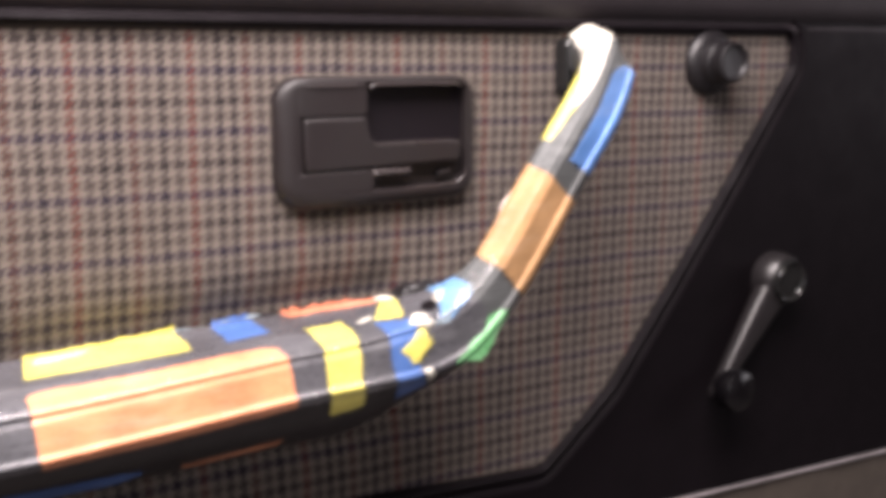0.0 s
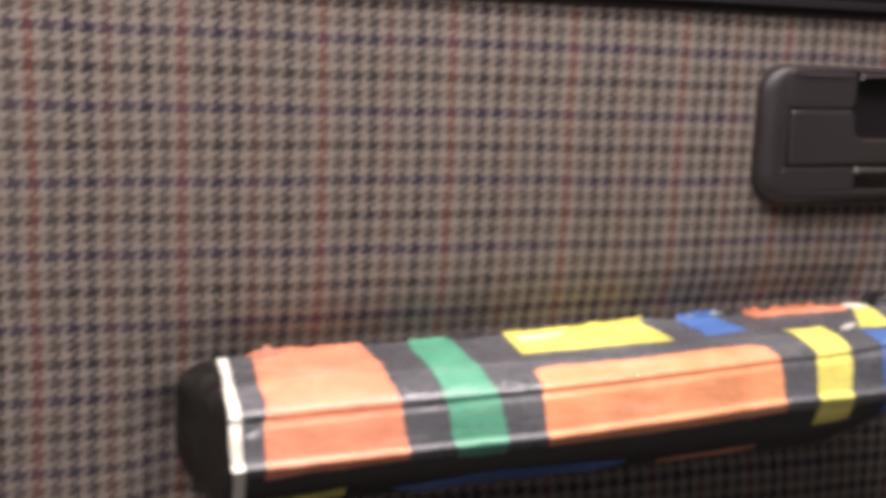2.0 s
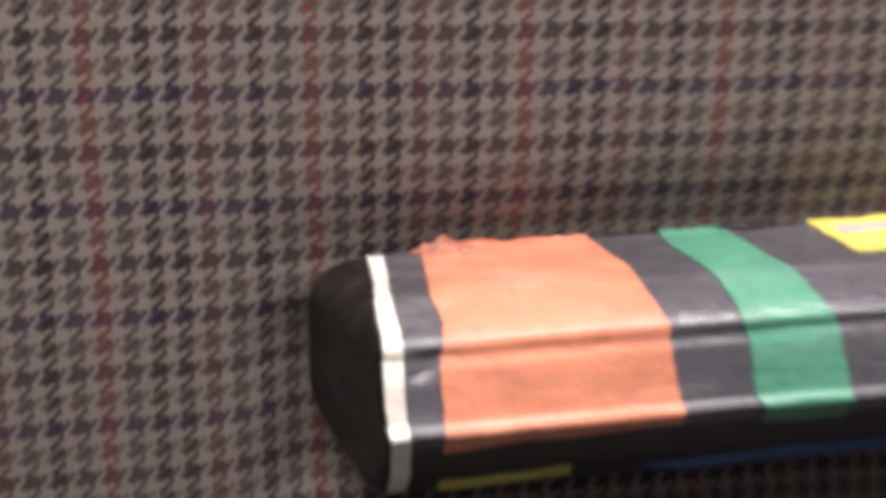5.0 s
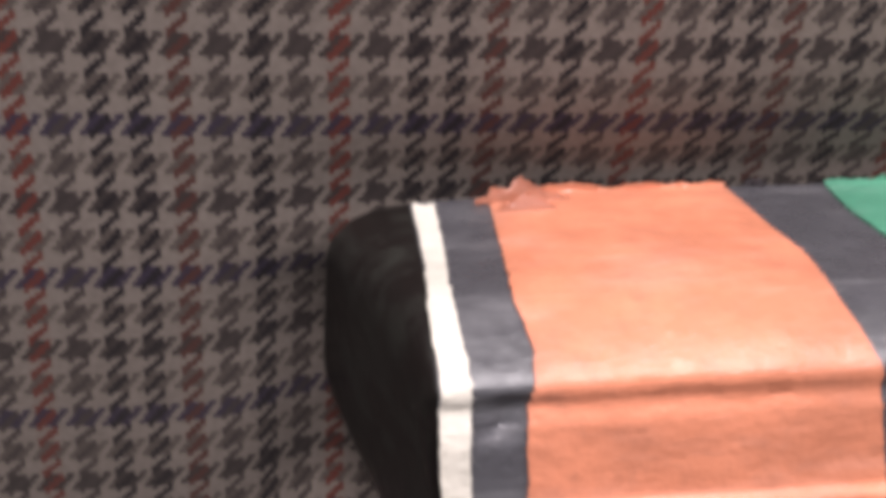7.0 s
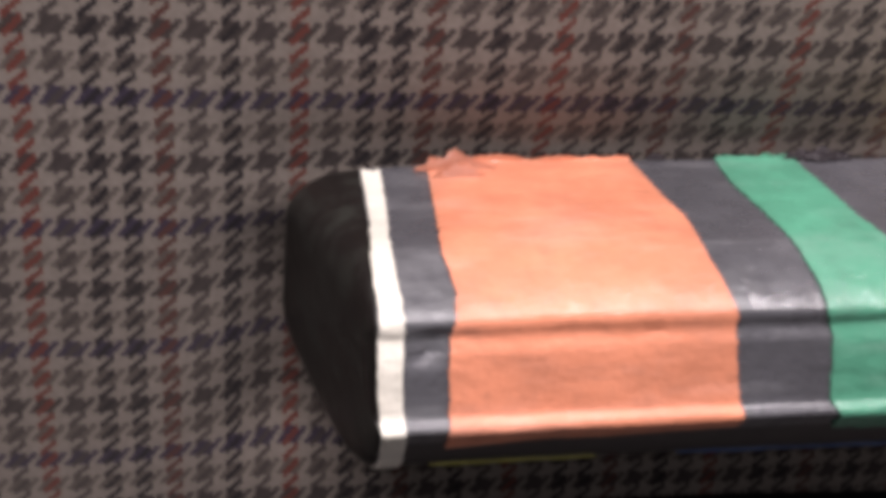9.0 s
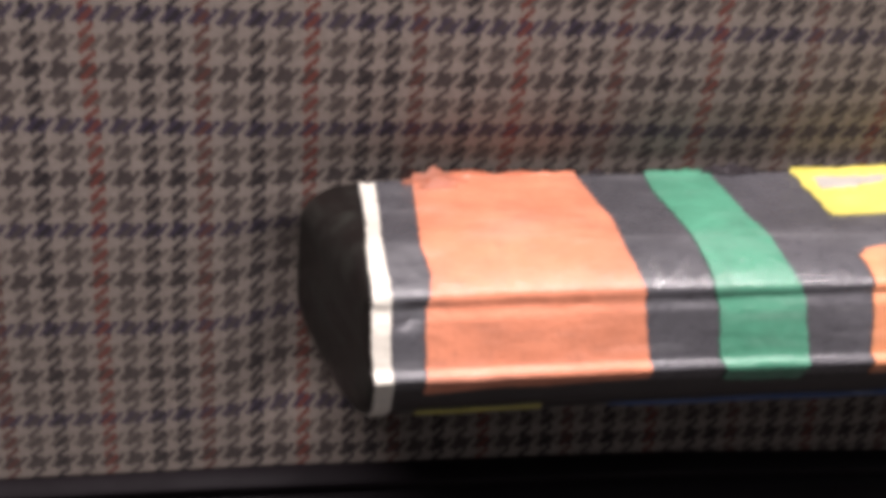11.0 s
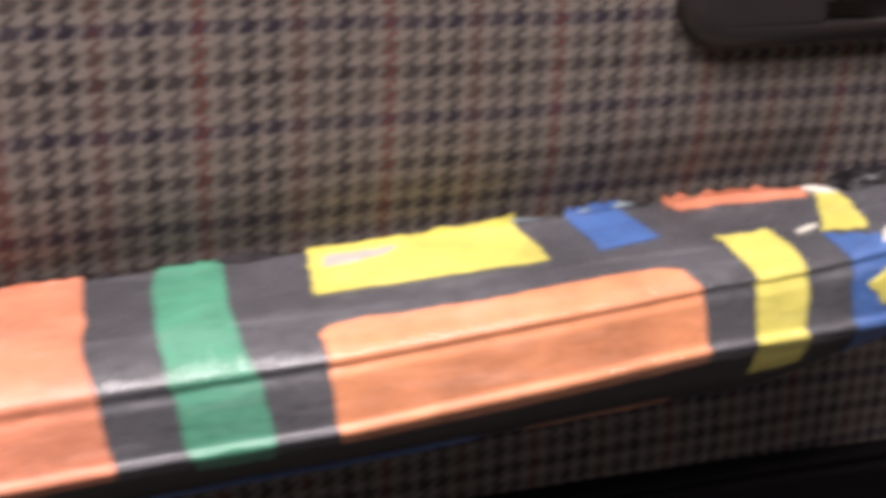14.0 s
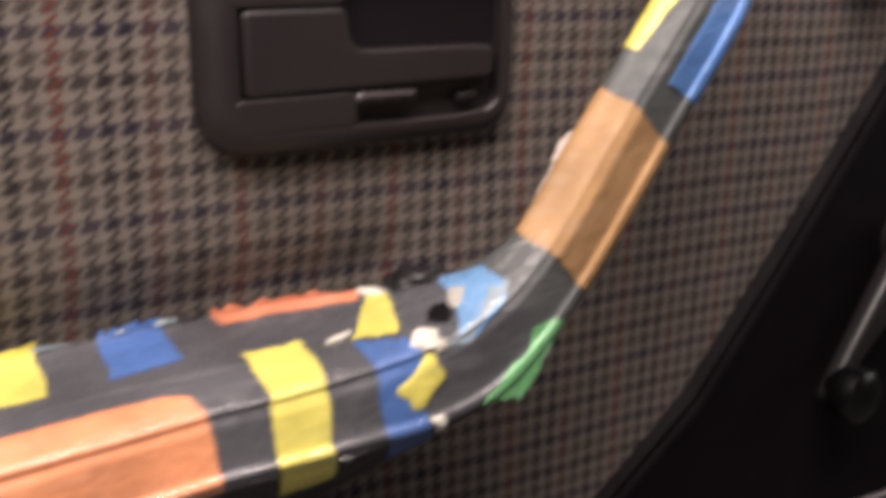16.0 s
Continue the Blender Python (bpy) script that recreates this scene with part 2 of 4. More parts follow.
HEADLINER = plastic_material("pale_grey_headliner", (0.32, 0.30, 0.28), 0.95, 500, 0.0006)
SEAT_GREY = plastic_material("grey_upholstery", (0.11, 0.10, 0.10), 0.95, 500, 0.0008)
UNDER = plastic_material("black_underside", (0.014, 0.012, 0.0125), 0.45, 900, 0.0002)
GREY = tape_material("grey_cloth_tape", (0.073, 0.072, 0.079), 0.30, 0.4, 0.40, 0.45, 0.18)
GRIP_GREY = tape_material("matt_grey_tape", (0.084, 0.088, 0.088), 0.46, 0.4, 0.20, 0.4, 0.07)
PALE_GREY = tape_material("pale_grey_tape", (0.40, 0.38, 0.34), 0.42)
ORANGE = tape_material("orange_tape", (0.595, 0.224, 0.128), 0.46, 0.5, 0.28)
AMBER = tape_material("amber_tape", (0.60, 0.242, 0.118), 0.36, 0.5, 0.40)
TAN = tape_material("tan_tape", (0.385, 0.222, 0.104), 0.48, 0.5, 0.20, 0.5, 0.07)
LIGHT_GREEN = tape_material("light_green_tape", (0.13, 0.35, 0.15), 0.3)
GREEN = tape_material("green_tape", (0.072, 0.245, 0.155), 0.44)
YELLOW = tape_material("yellow_tape", (0.62, 0.55, 0.125), 0.42)
SKY_BLUE = tape_material("bright_blue_tape", (0.082, 0.195, 0.46), 0.40)
BLUE = tape_material("blue_tape", (0.058, 0.122, 0.315), 0.40)
LIGHT_BLUE = tape_material("light_blue_tape", (0.135, 0.275, 0.48), 0.22)
PALE = tape_material("pale_blue_grey_tape", (0.23, 0.28, 0.31), 0.22)
FILM = film_material("clear_film", 0.055)
THIN_FILM = film_material("thin_clear_film", 0.020)
PAPER = tape_material("crumpled_paper", (0.44, 0.37, 0.33), 0.6, 0.3, 0.2, 0.4, 0.0)
WHITE = tape_material("white_tape", (0.64, 0.61, 0.53), 0.5, 0.3, 0.3, 0.6, 0.05)


# ---- building helpers ----
def part(name, bm, material, parent=None, label="", smooth=True):
    bmesh.ops.recalc_face_normals(bm, faces=bm.faces[:])
    me = bpy.data.meshes.new(name)
    for f in bm.faces:
        f.smooth = smooth
    bm.to_mesh(me)
    bm.free()
    me.materials.append(material)
    if smooth:
        me.set_sharp_from_angle(angle=radians(38))
    ob = new(name, me)
    if parent is not None:
        ob.parent = parent
    if label:
        tagged(ob, label)
    return ob


def thing(name, label, category, group="", kind=""):
    return tagged(new(name), label, category, group, kind)


def grid_mesh(points, closed_u=False, closed_v=False):
    """A sheet from an array of points [rows, columns, 3]."""
    bm = bmesh.new()
    r, c = points.shape[:2]
    vs = [[bm.verts.new(points[i, j]) for j in range(c)] for i in range(r)]
    for i in range(r if closed_u else r - 1):
        for j in range(c if closed_v else c - 1):
            bm.faces.new((vs[i][j], vs[i][(j + 1) % c], vs[(i + 1) % r][(j + 1) % c], vs[(i + 1) % r][j]))
    return bm, vs


def rounded(corners, radii, steps=6):
    """A polygon in x and z with rounded corners, counter-clockwise."""
    out, n = [], len(corners)
    for k in range(n):
        p, a, b = Vector(corners[k]), Vector(corners[k - 1]), Vector(corners[(k + 1) % n])
        r = radii[k] if isinstance(radii, (list, tuple)) else radii
        da, db = (a - p).normalized(), (b - p).normalized()
        half = da.angle(db) / 2
        cut = min(r / math.tan(half), 0.49 * (a - p).length, 0.49 * (b - p).length)
        p0, p1 = p + da * cut, p + db * cut
        for i in range(steps + 1):
            t = i / steps
            out.append(p0 * (1 - t) ** 2 + p * 2 * t * (1 - t) + p1 * t**2)
    return out


def shrunk(outline, d):
    """The outline moved inwards by d."""
    out, n = [], len(outline)
    area = sum(outline[k].x * outline[(k + 1) % n].y - outline[(k + 1) % n].x * outline[k].y for k in range(n))
    sign = 1 if area > 0 else -1
    for k in range(n):
        e = outline[(k + 1) % n] - outline[k - 1]
        e.normalize()
        out.append(outline[k] + Vector((-e.y, e.x)) * d * sign)
    return out


def rings_mesh(rings, cap_first=False, cap_last=True):
    """rings: (outline in x and z, y)."""
    pts = np.array([[(p.x, y, p.y) for p in o] for o, y in rings])
    bm, vs = grid_mesh(pts, closed_v=True)
    if cap_first:
        bm.faces.new(vs[0])
    if cap_last:
        bm.faces.new(vs[-1])
    return bm


def plate(outline, back, front, edge=0.0008):
    """A solid plate between the depths back and front, with a softened front edge."""
    return rings_mesh([(outline, back), (outline, front + edge), (shrunk(outline, edge * 0.35), front + edge * 0.35),
                       (shrunk(outline, edge), front), (shrunk(outline, edge + 0.0005), front)], cap_first=True)


def turned(profile, origin, axis=(0, -1, 0), segments=40):
    """A turned body. profile: (radius, distance along the axis)."""
    m = Vector(axis).to_track_quat("Z", "Y").to_matrix()
    pts = np.array([[Vector(origin) + m @ Vector((r * math.cos(a), r * math.sin(a), h))
                     for a in np.linspace(0, 2 * math.pi, segments, endpoint=False)] for r, h in profile])
    bm, vs = grid_mesh(pts, closed_v=True)
    bm.faces.new(vs[0])
    bm.faces.new(vs[-1])
    return bm


def extruded_x(profile, x0, x1, steps=2, slope=0.0):
    """A moulding: profile of (y, z) drawn along x."""
    xs = np.linspace(x0, x1, steps)
    return grid_mesh(np.array([[(x, y, z + slope * (x - 0.21)) for y, z in profile] for x in xs]))[0]


def bead(path, radius, taper=0.35):
    """A thin rounded lip along a path, thinning out towards its ends."""
    xs = np.linspace(0, len(path) - 1, 40)
    p = np.stack([np.interp(xs, np.arange(len(path)), np.array(path)[:, c]) for c in range(3)], 1)
    t = np.gradient(p, axis=0)
    t /= np.linalg.norm(t, axis=1)[:, None]
    out = np.array((0.0, -1.0, 0.0))
    side = np.cross(t, out)
    r = radius * (taper + (1 - taper) * np.minimum(1, 5 * np.minimum(np.linspace(0, 1, 40), np.linspace(1, 0, 40))))
    q = np.linspace(0, 2 * math.pi, 10, endpoint=False)
    pts = p[:, None] + r[:, None, None] * (np.cos(q)[None, :, None] * side[:, None] + np.sin(q)[None, :, None] * out[None, None])
    bm, vs = grid_mesh(pts, closed_v=True)
    bm.faces.new(vs[0])
    bm.faces.new(vs[-1])
    return bm


def block(x0, x1, y0, y1, z0, z1, edge=0.0):
    bm = bmesh.new()
    bmesh.ops.create_cube(bm, size=1.0)
    bmesh.ops.scale(bm, vec=(x1 - x0, y1 - y0, z1 - z0), verts=bm.verts)
    bmesh.ops.translate(bm, vec=((x0 + x1) / 2, (y0 + y1) / 2, (z0 + z1) / 2), verts=bm.verts)
    if edge:
        bmesh.ops.bevel(bm, geom=bm.edges[:], offset=edge, segments=3, affect="EDGES", profile=0.6)
    return bm


# ---- armrest form: one profile swept from the end cap along the rest and up the grip ----
# along the rest: run, height of the crease, lift of the back edge, depth of the underside, height of the front
REST_RUN = np.array((
    (0.0415, 0.0066, 0.0104, -0.053, 0.88),
    (0.047, 0.0067, 0.0106, -0.053, 0.88),
    (0.08, 0.0073, 0.0111, -0.0535, 0.89),
    (0.115, 0.0080, 0.0111, -0.054, 0.88),
    (0.177, 0.0101, 0.0091, -0.0555, 0.91),
    (0.222, 0.0114, 0.0082, -0.057, 0.92),
    (0.26, 0.0126, 0.0076, -0.0582, 0.93),
    (0.3, 0.0138, 0.0076, -0.060, 0.93),
    (0.34, 0.0157, 0.0069, -0.061, 1.00)))
# how far the rest swells out from the door along its run
SWELL = np.array(((0.04, 0.995), (0.08, 1.0), (0.115, 1.018), (0.18, 1.07), (0.24, 1.045), (0.30, 1.01), (0.34, 1.03), (0.38, 1.03), (0.43, 1.0), (0.64, 1.0)))
# up the bend and the grip: run, crease x, y, z
GRIP_RUN = np.array((
    (0.365, 0.365, -0.060, 0.0200),
    (0.39, 0.386, -0.060, 0.0275),
    (0.412, 0.402, -0.060, 0.0390),
    (0.435, 0.4165, -0.060, 0.0555),
    (0.464, 0.4335, -0.060, 0.0785),
    (0.492, 0.4495, -0.060, 0.1005),
    (0.518, 0.4645, -0.060, 0.1205),
    (0.538, 0.4765, -0.060, 0.1365),
    (0.558, 0.4870, -0.0585, 0.1515),
    (0.574, 0.4955, -0.056, 0.1670),
    (0.592, 0.507, -0.046, 0.1775),
    (0.61, 0.522, -0.028, 0.1815),
    (0.634, 0.540, 0, 0.1815)))
# in the bend: lift of the back edge, depth of the underside, share of the grip, height of the front
BEND = np.array(((0.0066, -0.057, 0.15, 1.14), (0.0064, -0.054, 0.42, 1.16), (0.005, -0.048, 0.75, 1.05), (0.004, -0.036, 1, 1)))
# one row a station: run, crease x, y, z, lift, depth, share of the grip, height of the front
REST_ROWS = np.stack([REST_RUN[:, 0], REST_RUN[:, 0], np.full(len(REST_RUN), -0.060), REST_RUN[:, 1], REST_RUN[:, 2], REST_RUN[:, 3],
                      np.zeros(len(REST_RUN)), REST_RUN[:, 4]], 1)
GRIP_ROWS = np.hstack([GRIP_RUN, np.vstack([BEND, np.tile((0.0, -0.03, 1.0, 1.0), (len(GRIP_RUN) - len(BEND), 1))])])
STATIONS = np.vstack([REST_ROWS, GRIP_ROWS])
#            A     T1    T2a   T2    C    F1    L1    L2    L3    U     B     end
TURN_U = np.array((0.0, 0.35, 0.65, 0.88, 1.0, 1.10, 1.70, 2.0, 2.2, 2.6, 2.85, 3.0))
REST = np.array(((0.0020, 0.93), (-0.030, 1.0), (-0.0505, 0.97), (-0.0642, 0.36), (-0.0645, 0.0), (-0.0660, -0.0028),
                 (-0.0682, -0.0168), (-0.0702, -0.0188), (-0.0693, -0.0216), (-0.0530, -0.70), (-0.0260, -0.97), (0.006, -1.0)))
GRIP = np.array(((-0.0450, -0.0095), (-0.0560, -0.0015), (-0.0625, -0.0041), (-0.0685, -0.0075), (-0.0692, -0.0093), (-0.0704, -0.0112),
                 (-0.0680, -0.0266), (-0.0692, -0.0291), (-0.0678, -0.0330), (-0.0580, -0.0392), (-0.0450, -0.0320), (-0.0430, -0.0180)))


def spline(xs, ys, x):
    """Smooth curve through ys (rows) at xs, read at x."""
    xs, ys, x = np.asarray(xs, float), np.asarray(ys, float), np.atleast_1d(np.asarray(x, float))
    d = (ys[1:] - ys[:-1]) / (xs[1:] - xs[:-1])[:, None]
    m = np.vstack([d[:1], (d[1:] + d[:-1]) / 2, d[-1:]])
    i = np.clip(np.searchsorted(xs, x) - 1, 0, len(xs) - 2)
    h = (xs[i + 1] - xs[i])[:, None]
    t = np.clip((x - xs[i])[:, None] / h, -0.2, 1.2)
    return ((2 * t**3 - 3 * t**2 + 1) * ys[i] + (t**3 - 2 * t**2 + t) * h * m[i]
            + (-2 * t**3 + 3 * t**2) * ys[i + 1] + (t**3 - t**2) * h * m[i + 1])


def arm_points(s, u, off=0.0):
    """Points of the armrest's skin at run s and turn u (0 back top, 1 crease, 2 lower edge, 3 back bottom; below 0 up the door)."""
    s, u = np.atleast_1d(np.asarray(s, float)), np.atleast_1d(np.asarray(u, float))
    st = spline(STATIONS[:, 0], STATIONS[:, 1:], s)
    e = 0.001
    tan = spline(STATIONS[:, 0], STATIONS[:, 1:4], np.clip(s + e, 0.0415, 0.634)) - spline(STATIONS[:, 0], STATIONS[:, 1:4], np.clip(s - e, 0.0415, 0.634))
    tan /= np.linalg.norm(tan, axis=1)[:, None]
    flat = np.stack([-tan[:, 2], 0 * s, tan[:, 0]], 1)
    flat /= np.maximum(np.linalg.norm(flat, axis=1)[:, None], 1e-6)
    nor = flat - (flat * tan).sum(1)[:, None] * tan
    nor /= np.linalg.norm(nor, axis=1)[:, None]
    front = np.cross(tan, nor)

    def local(uu):
        out = np.zeros((len(s), 2))
        lift, deep, g = st[:, 3:4], st[:, 4:5], np.clip(st[:, 5:6], 0, 1)
        ctrl = np.repeat(REST[None], len(s), 0)
        ctrl[:, :4, 1] = REST[None, :4, 1] * lift
        ctrl[:, 9:, 1] = -REST[None, 9:, 1] * deep
        ctrl = ctrl * (1 - g[:, :, None]) + GRIP[None] * g[:, :, None]
        ctrl[:, 5:, 1] *= np.where(np.arange(5, 12)[None] < 9, st[:, 6:7], 1 + (st[:, 6:7] - 1) * g)
        ctrl[:, :, 0] *= np.interp(s, SWELL[:, 0], SWELL[:, 1])[:, None]
        for k in range(len(TURN_U) - 1):
            pick = (uu >= TURN_U[k]) & ((uu < TURN_U[k + 1]) | (k == len(TURN_U) - 2)) if k else uu < TURN_U[1]
            if not pick.any():
                continue
            h = TURN_U[k + 1] - TURN_U[k]
            t = np.clip((uu[pick] - TURN_U[k]) / h, 0, 1)[:, None]
            p1, p2 = ctrl[pick, k], ctrl[pick, k + 1]
            chord = p2 - p1
            before = (p1 - ctrl[pick, k - 1]) / (TURN_U[k] - TURN_U[k - 1]) * h if k not in (0, 4) else chord
            after = (ctrl[pick, k + 2] - p2) / (TURN_U[k + 2] - TURN_U[k + 1]) * h if k + 2 < len(TURN_U) and k != 3 else chord
            m1, m2 = (chord, chord) if k == 5 else ((before + chord) / 2, (after + chord) / 2)
            out[pick] = ((2 * t**3 - 3 * t**2 + 1) * p1 + (t**3 - 2 * t**2 + t) * m1 + (-2 * t**3 + 3 * t**2) * p2 + (t**3 - t**2) * m2)
        return out

    a, b0, b1 = local(u), local(np.clip(u - 0.02, 0, 3)), local(np.clip(u + 0.02, 0, 3))
    f, n = -a[:, 0] - 0.060, a[:, 1]
    slim = 1 - 0.12 * np.clip((s - 0.545) / 0.055, 0, 1)
    f, n = f * slim, -0.016 + (n + 0.016) * slim
    d = b1 - b0
    df, dn = -d[:, 0], d[:, 1]
    ln = np.maximum(np.hypot(df, dn), 1e-9)
    of, on = -dn / ln, df / ln
    up = np.clip(-u, 0, None) * 0.030
    wall = u < 0
    of, on = np.where(wall, 1.0, of), np.where(wall, 0.0, on)
    f, n = f + of * off, n + on * off + up
    return st[:, :3] + f[:, None] * front + n[:, None] * nor


# ---- the door: cloth insert, plastic surround, top roll, lower carpet ----
door = thing("car_door", "car door lined with grey houndstooth cloth and black plastic", "car door", kind="structure")
INSERT = rounded([(-0.62, -0.076), (0.0, -0.0832), (0.16, -0.087), (0.30, -0.0945), (0.40, -0.1015), (0.502, -0.1095), (0.560, -0.0645), (0.614, 0.0),
                  (0.676, 0.0780), (0.7305, 0.1480), (0.7300, 0.1711), (-0.62, 0.1905)],
                 [0.012, 0.02, 0.02, 0.02, 0.02, 0.014, 0.02, 0.02, 0.02, 0.012, 0.010, 0.012], 6)
SILL_SLOPE = -0.0145


def tuck(x, z):
    """How far the padded cloth sinks in beside the armrest."""
    low, high = -0.050 + 0.02 * x, 0.012 + 0.028 * max(x, 0.0)
    dx, dz = max(0.031 - x, x - 0.385, 0.0), max(low - z, z - high, 0.0)
    d = math.hypot(dx, dz)
    # extra sink low beside the cap, added to bring shade onto the cloth
    side = 0.006 * min(1.0, max(0.0, (0.05 - x) / 0.03)) * min(1.0, max(0.0, (0.004 - z) / 0.02))
    side -= 0.003 * min(1.0, max(0.0, (0.06 - x) / 0.03)) * min(1.0, max(0.0, (z + 0.004) / 0.012))
    return (0.0070 + side) * math.exp(-((d / 0.017) ** 2)) + 0.0015 * math.exp(-((d / 0.05) ** 2))


def insert_mesh():
    low = np.array(((-0.62, -0.076), (0.0, -0.0832), (0.16, -0.087), (0.30, -0.0945), (0.40, -0.1015), (0.504, -0.1105), (0.560, -0.0645), (0.614, 0.0),
                    (0.676, 0.0780), (0.7305, 0.1480)))
    pts = []
    for x in np.linspace(-0.62, 0.7300, 420):
        z0, z1 = np.interp(x, low[:, 0], low[:, 1]), 0.1785 + SILL_SLOPE * (x - 0.21) + 0.001
        pts.append([(x, tuck(x, z), z) for z in np.linspace(z0, z1, 84)])
    return grid_mesh(np.array(pts))[0]


part("cloth_insert", insert_mesh(), FABRIC, door, "brown and grey houndstooth cloth with red and blue overcheck")


def surround_mesh():
    """The frame round the cloth: a double bead, then the flat of the panel out to its edges."""
    section = [(0.001, 0.006), (-0.0008, 0.0005), (-0.0020, -0.0035), (-0.0042, -0.0052), (-0.0065, -0.0042), (-0.0078, -0.0018),
               (-0.0098, -0.0014), (-0.0115, -0.0036), (-0.0138, -0.0046), (-0.0165, -0.0040), (-0.020, -0.0030)]
    rings = [(shrunk(INSERT, d), y) for d, y in section]
    bm = rings_mesh(rings, cap_last=False)
    bm.verts.ensure_lookup_table()
    n = len(INSERT)
    ring = [bm.verts[(len(section) - 1) * n + k] for k in range(n)]
    box = [bm.verts.new(p) for p in ((-0.75, -0.003, -0.157), (0.54, -0.003, -0.160), (1.30, -0.003, -0.210), (1.30, -0.003, 0.192), (-0.75, -0.003, 0.215))]
    edges = [bm.edges.get((ring[k], ring[(k + 1) % n])) for k in range(n)]
    edges += [bm.edges.new((box[k], box[(k + 1) % 5])) for k in range(5)]
    bmesh.ops.triangle_fill(bm, use_beauty=True, edges=edges)
    return bm


part("plastic_surround", surround_mesh(), BLACK, door, "black plastic surround with a double bead")
ROLL = [(0.004, 0.1795), (-0.0016, 0.1822), (-0.0028, 0.1845), (-0.0030, 0.1878), (-0.0022, 0.1893), (-0.0026, 0.1908), (-0.0040, 0.1925),
        (-0.0062, 0.1960), (-0.0082, 0.2010), (-0.0098, 0.2090), (-0.0110, 0.2200), (-0.0115, 0.2350), (-0.0100, 0.2500), (-0.004, 0.262), (0.02, 0.268)]
ROLL_S = spline(np.arange(len(ROLL)), np.array(ROLL), np.linspace(0, len(ROLL) - 1, 57))
part("top_roll", extruded_x([(y, z - 0.0030) for y, z in ROLL_S], -0.75, 1.30, 3, SILL_SLOPE), VINYL, door, "black padded vinyl roll along the window sill")


def trim_line(x):
    return -0.1590 - max(x - 0.54, -0.3) * 0.066


def lower_trim():
    pts = []
    for x in np.linspace(0.30, 1.30, 30):
        z = trim_line(x)
        pts.append([(x, -0.004 - 0.0025 * math.sin(a), z + 0.0011 * math.cos(a)) for a in np.linspace(0, math.pi, 9)])
    return grid_mesh(np.array(pts))[0]


part("trim_strip", lower_trim(), STRIP, door, "thin pale grey trim strip above the carpet")


def lower_carpet():
    pts = []
    for x in np.linspace(-0.75, 1.30, 60):
        z = trim_line(x)
        pts.append([(x, -0.0035 + 0.002 * noise.noise((x * 30, 0, k)), z - 0.0015 - k * 0.03) for k in range(9)])
    return grid_mesh(np.array(pts))[0]


part("kick_carpet", lower_carpet(), CARPET, door, "worn brown carpet along the foot of the door")

# ---- armrest with its grip, wrapped in tape ----


def tape_patch(name, material, rows, label, off=0.0005, ragged=0.00042, seed=0, torn=0.0, parent=None):
    """A strip of tape on the skin. rows: (run left, turn left, run right, turn right) from the door outwards."""
    rows = np.array(rows, float)
    k = np.arange(len(rows))
    nv, nu = 70 if rows[0, 1] < 0.95 < 1.2 < rows[-1, 1] else 24, 34
    t = np.linspace(0, len(rows) - 1, nv)
    edge = np.stack([np.interp(t, k, rows[:, c]) for c in range(4)], 1)
    a = np.linspace(0, 1, nu)
    s = edge[:, 0:1] * (1 - a) + edge[:, 2:3] * a
    u = edge[:, 1:2] * (1 - a) + edge[:, 3:4] * a
    rng = np.random.default_rng(seed)

    def rough(n):
        w = np.interp(np.linspace(0, 9, n), np.arange(10), rng.normal(0, 1, 10)) + rng.normal(0, 0.25, n)
        return w * ragged

    fade_s = np.minimum(1, 5 * np.minimum(a, 1 - a))[None]
    s = s + rough(nv)[:, None] * (1 - a)[None] ** 4 + rough(nv)[:, None] * a[None] ** 4
    b = np.linspace(0, 1, nv)[:, None]
    u = u + rough(nu)[None] * 22 * (1 - b) ** 6 + rough(nu)[None] * 14 * b**6
    tear = np.interp(np.linspace(0, 16, nu), np.arange(17), rng.normal(0, 1, 17)) * torn
    u = u + tear[None] * (1 - b) ** 5
    lift = off * (0.55 + 0.45 * np.minimum(1, 6 * np.minimum(b, 1 - b)) * fade_s)
    wave = np.array([0.00016 * noise.noise((x * 95, y * 4, seed * 1.3)) + 0.00008 * noise.noise((x * 260, y * 9, seed)) for x, y in zip(s.ravel(), u.ravel())]) + 0.00006
    p = arm_points(s.ravel(), np.clip(u.ravel(), -0.3, 3), 0.0)
    q = arm_points(s.ravel(), np.clip(u.ravel(), -0.3, 3), 1.0)
    p = (p + (q - p) * (lift.ravel() + wave)[:, None]).reshape(nv, nu, 3)
    bm, vs = grid_mesh(p)
    # a thin hem down to the skin all round
    low = arm_points(s.ravel(), np.clip(u.ravel(), -0.3, 3), -0.0003).reshape(nv, nu, 3)
    loop = [(i, 0) for i in range(nv)] + [(nv - 1, j) for j in range(1, nu)] + [(i, nu - 1) for i in range(nv - 2, -1, -1)] + [(0, j) for j in range(nu - 2, 0, -1)]
    hem = [bm.verts.new(low[i, j]) for i, j in loop]
    for m in range(len(loop)):
        (i0, j0), (i1, j1) = loop[m], loop[(m + 1) % len(loop)]
        bm.faces.new((vs[i0][j0], vs[i1][j1], hem[(m + 1) % len(loop)], hem[m]))
    return part(name, bm, material, parent or armrest, label)


armrest = thing("armrest", "door armrest and grab handle wrapped in grey and coloured cloth tape", "armrest")


def rim(u):
    """Run at which the wrapping ends beside the cap."""
    return np.interp(u, (0, 0.44, 0.76, 1.0, 2.0, 2.72, 3.0), (0.0460, 0.0447, 0.0437, 0.0435, 0.0437, 0.0445, 0.0447))


BODY_S = np.linspace(0.0450, 0.634, 300)
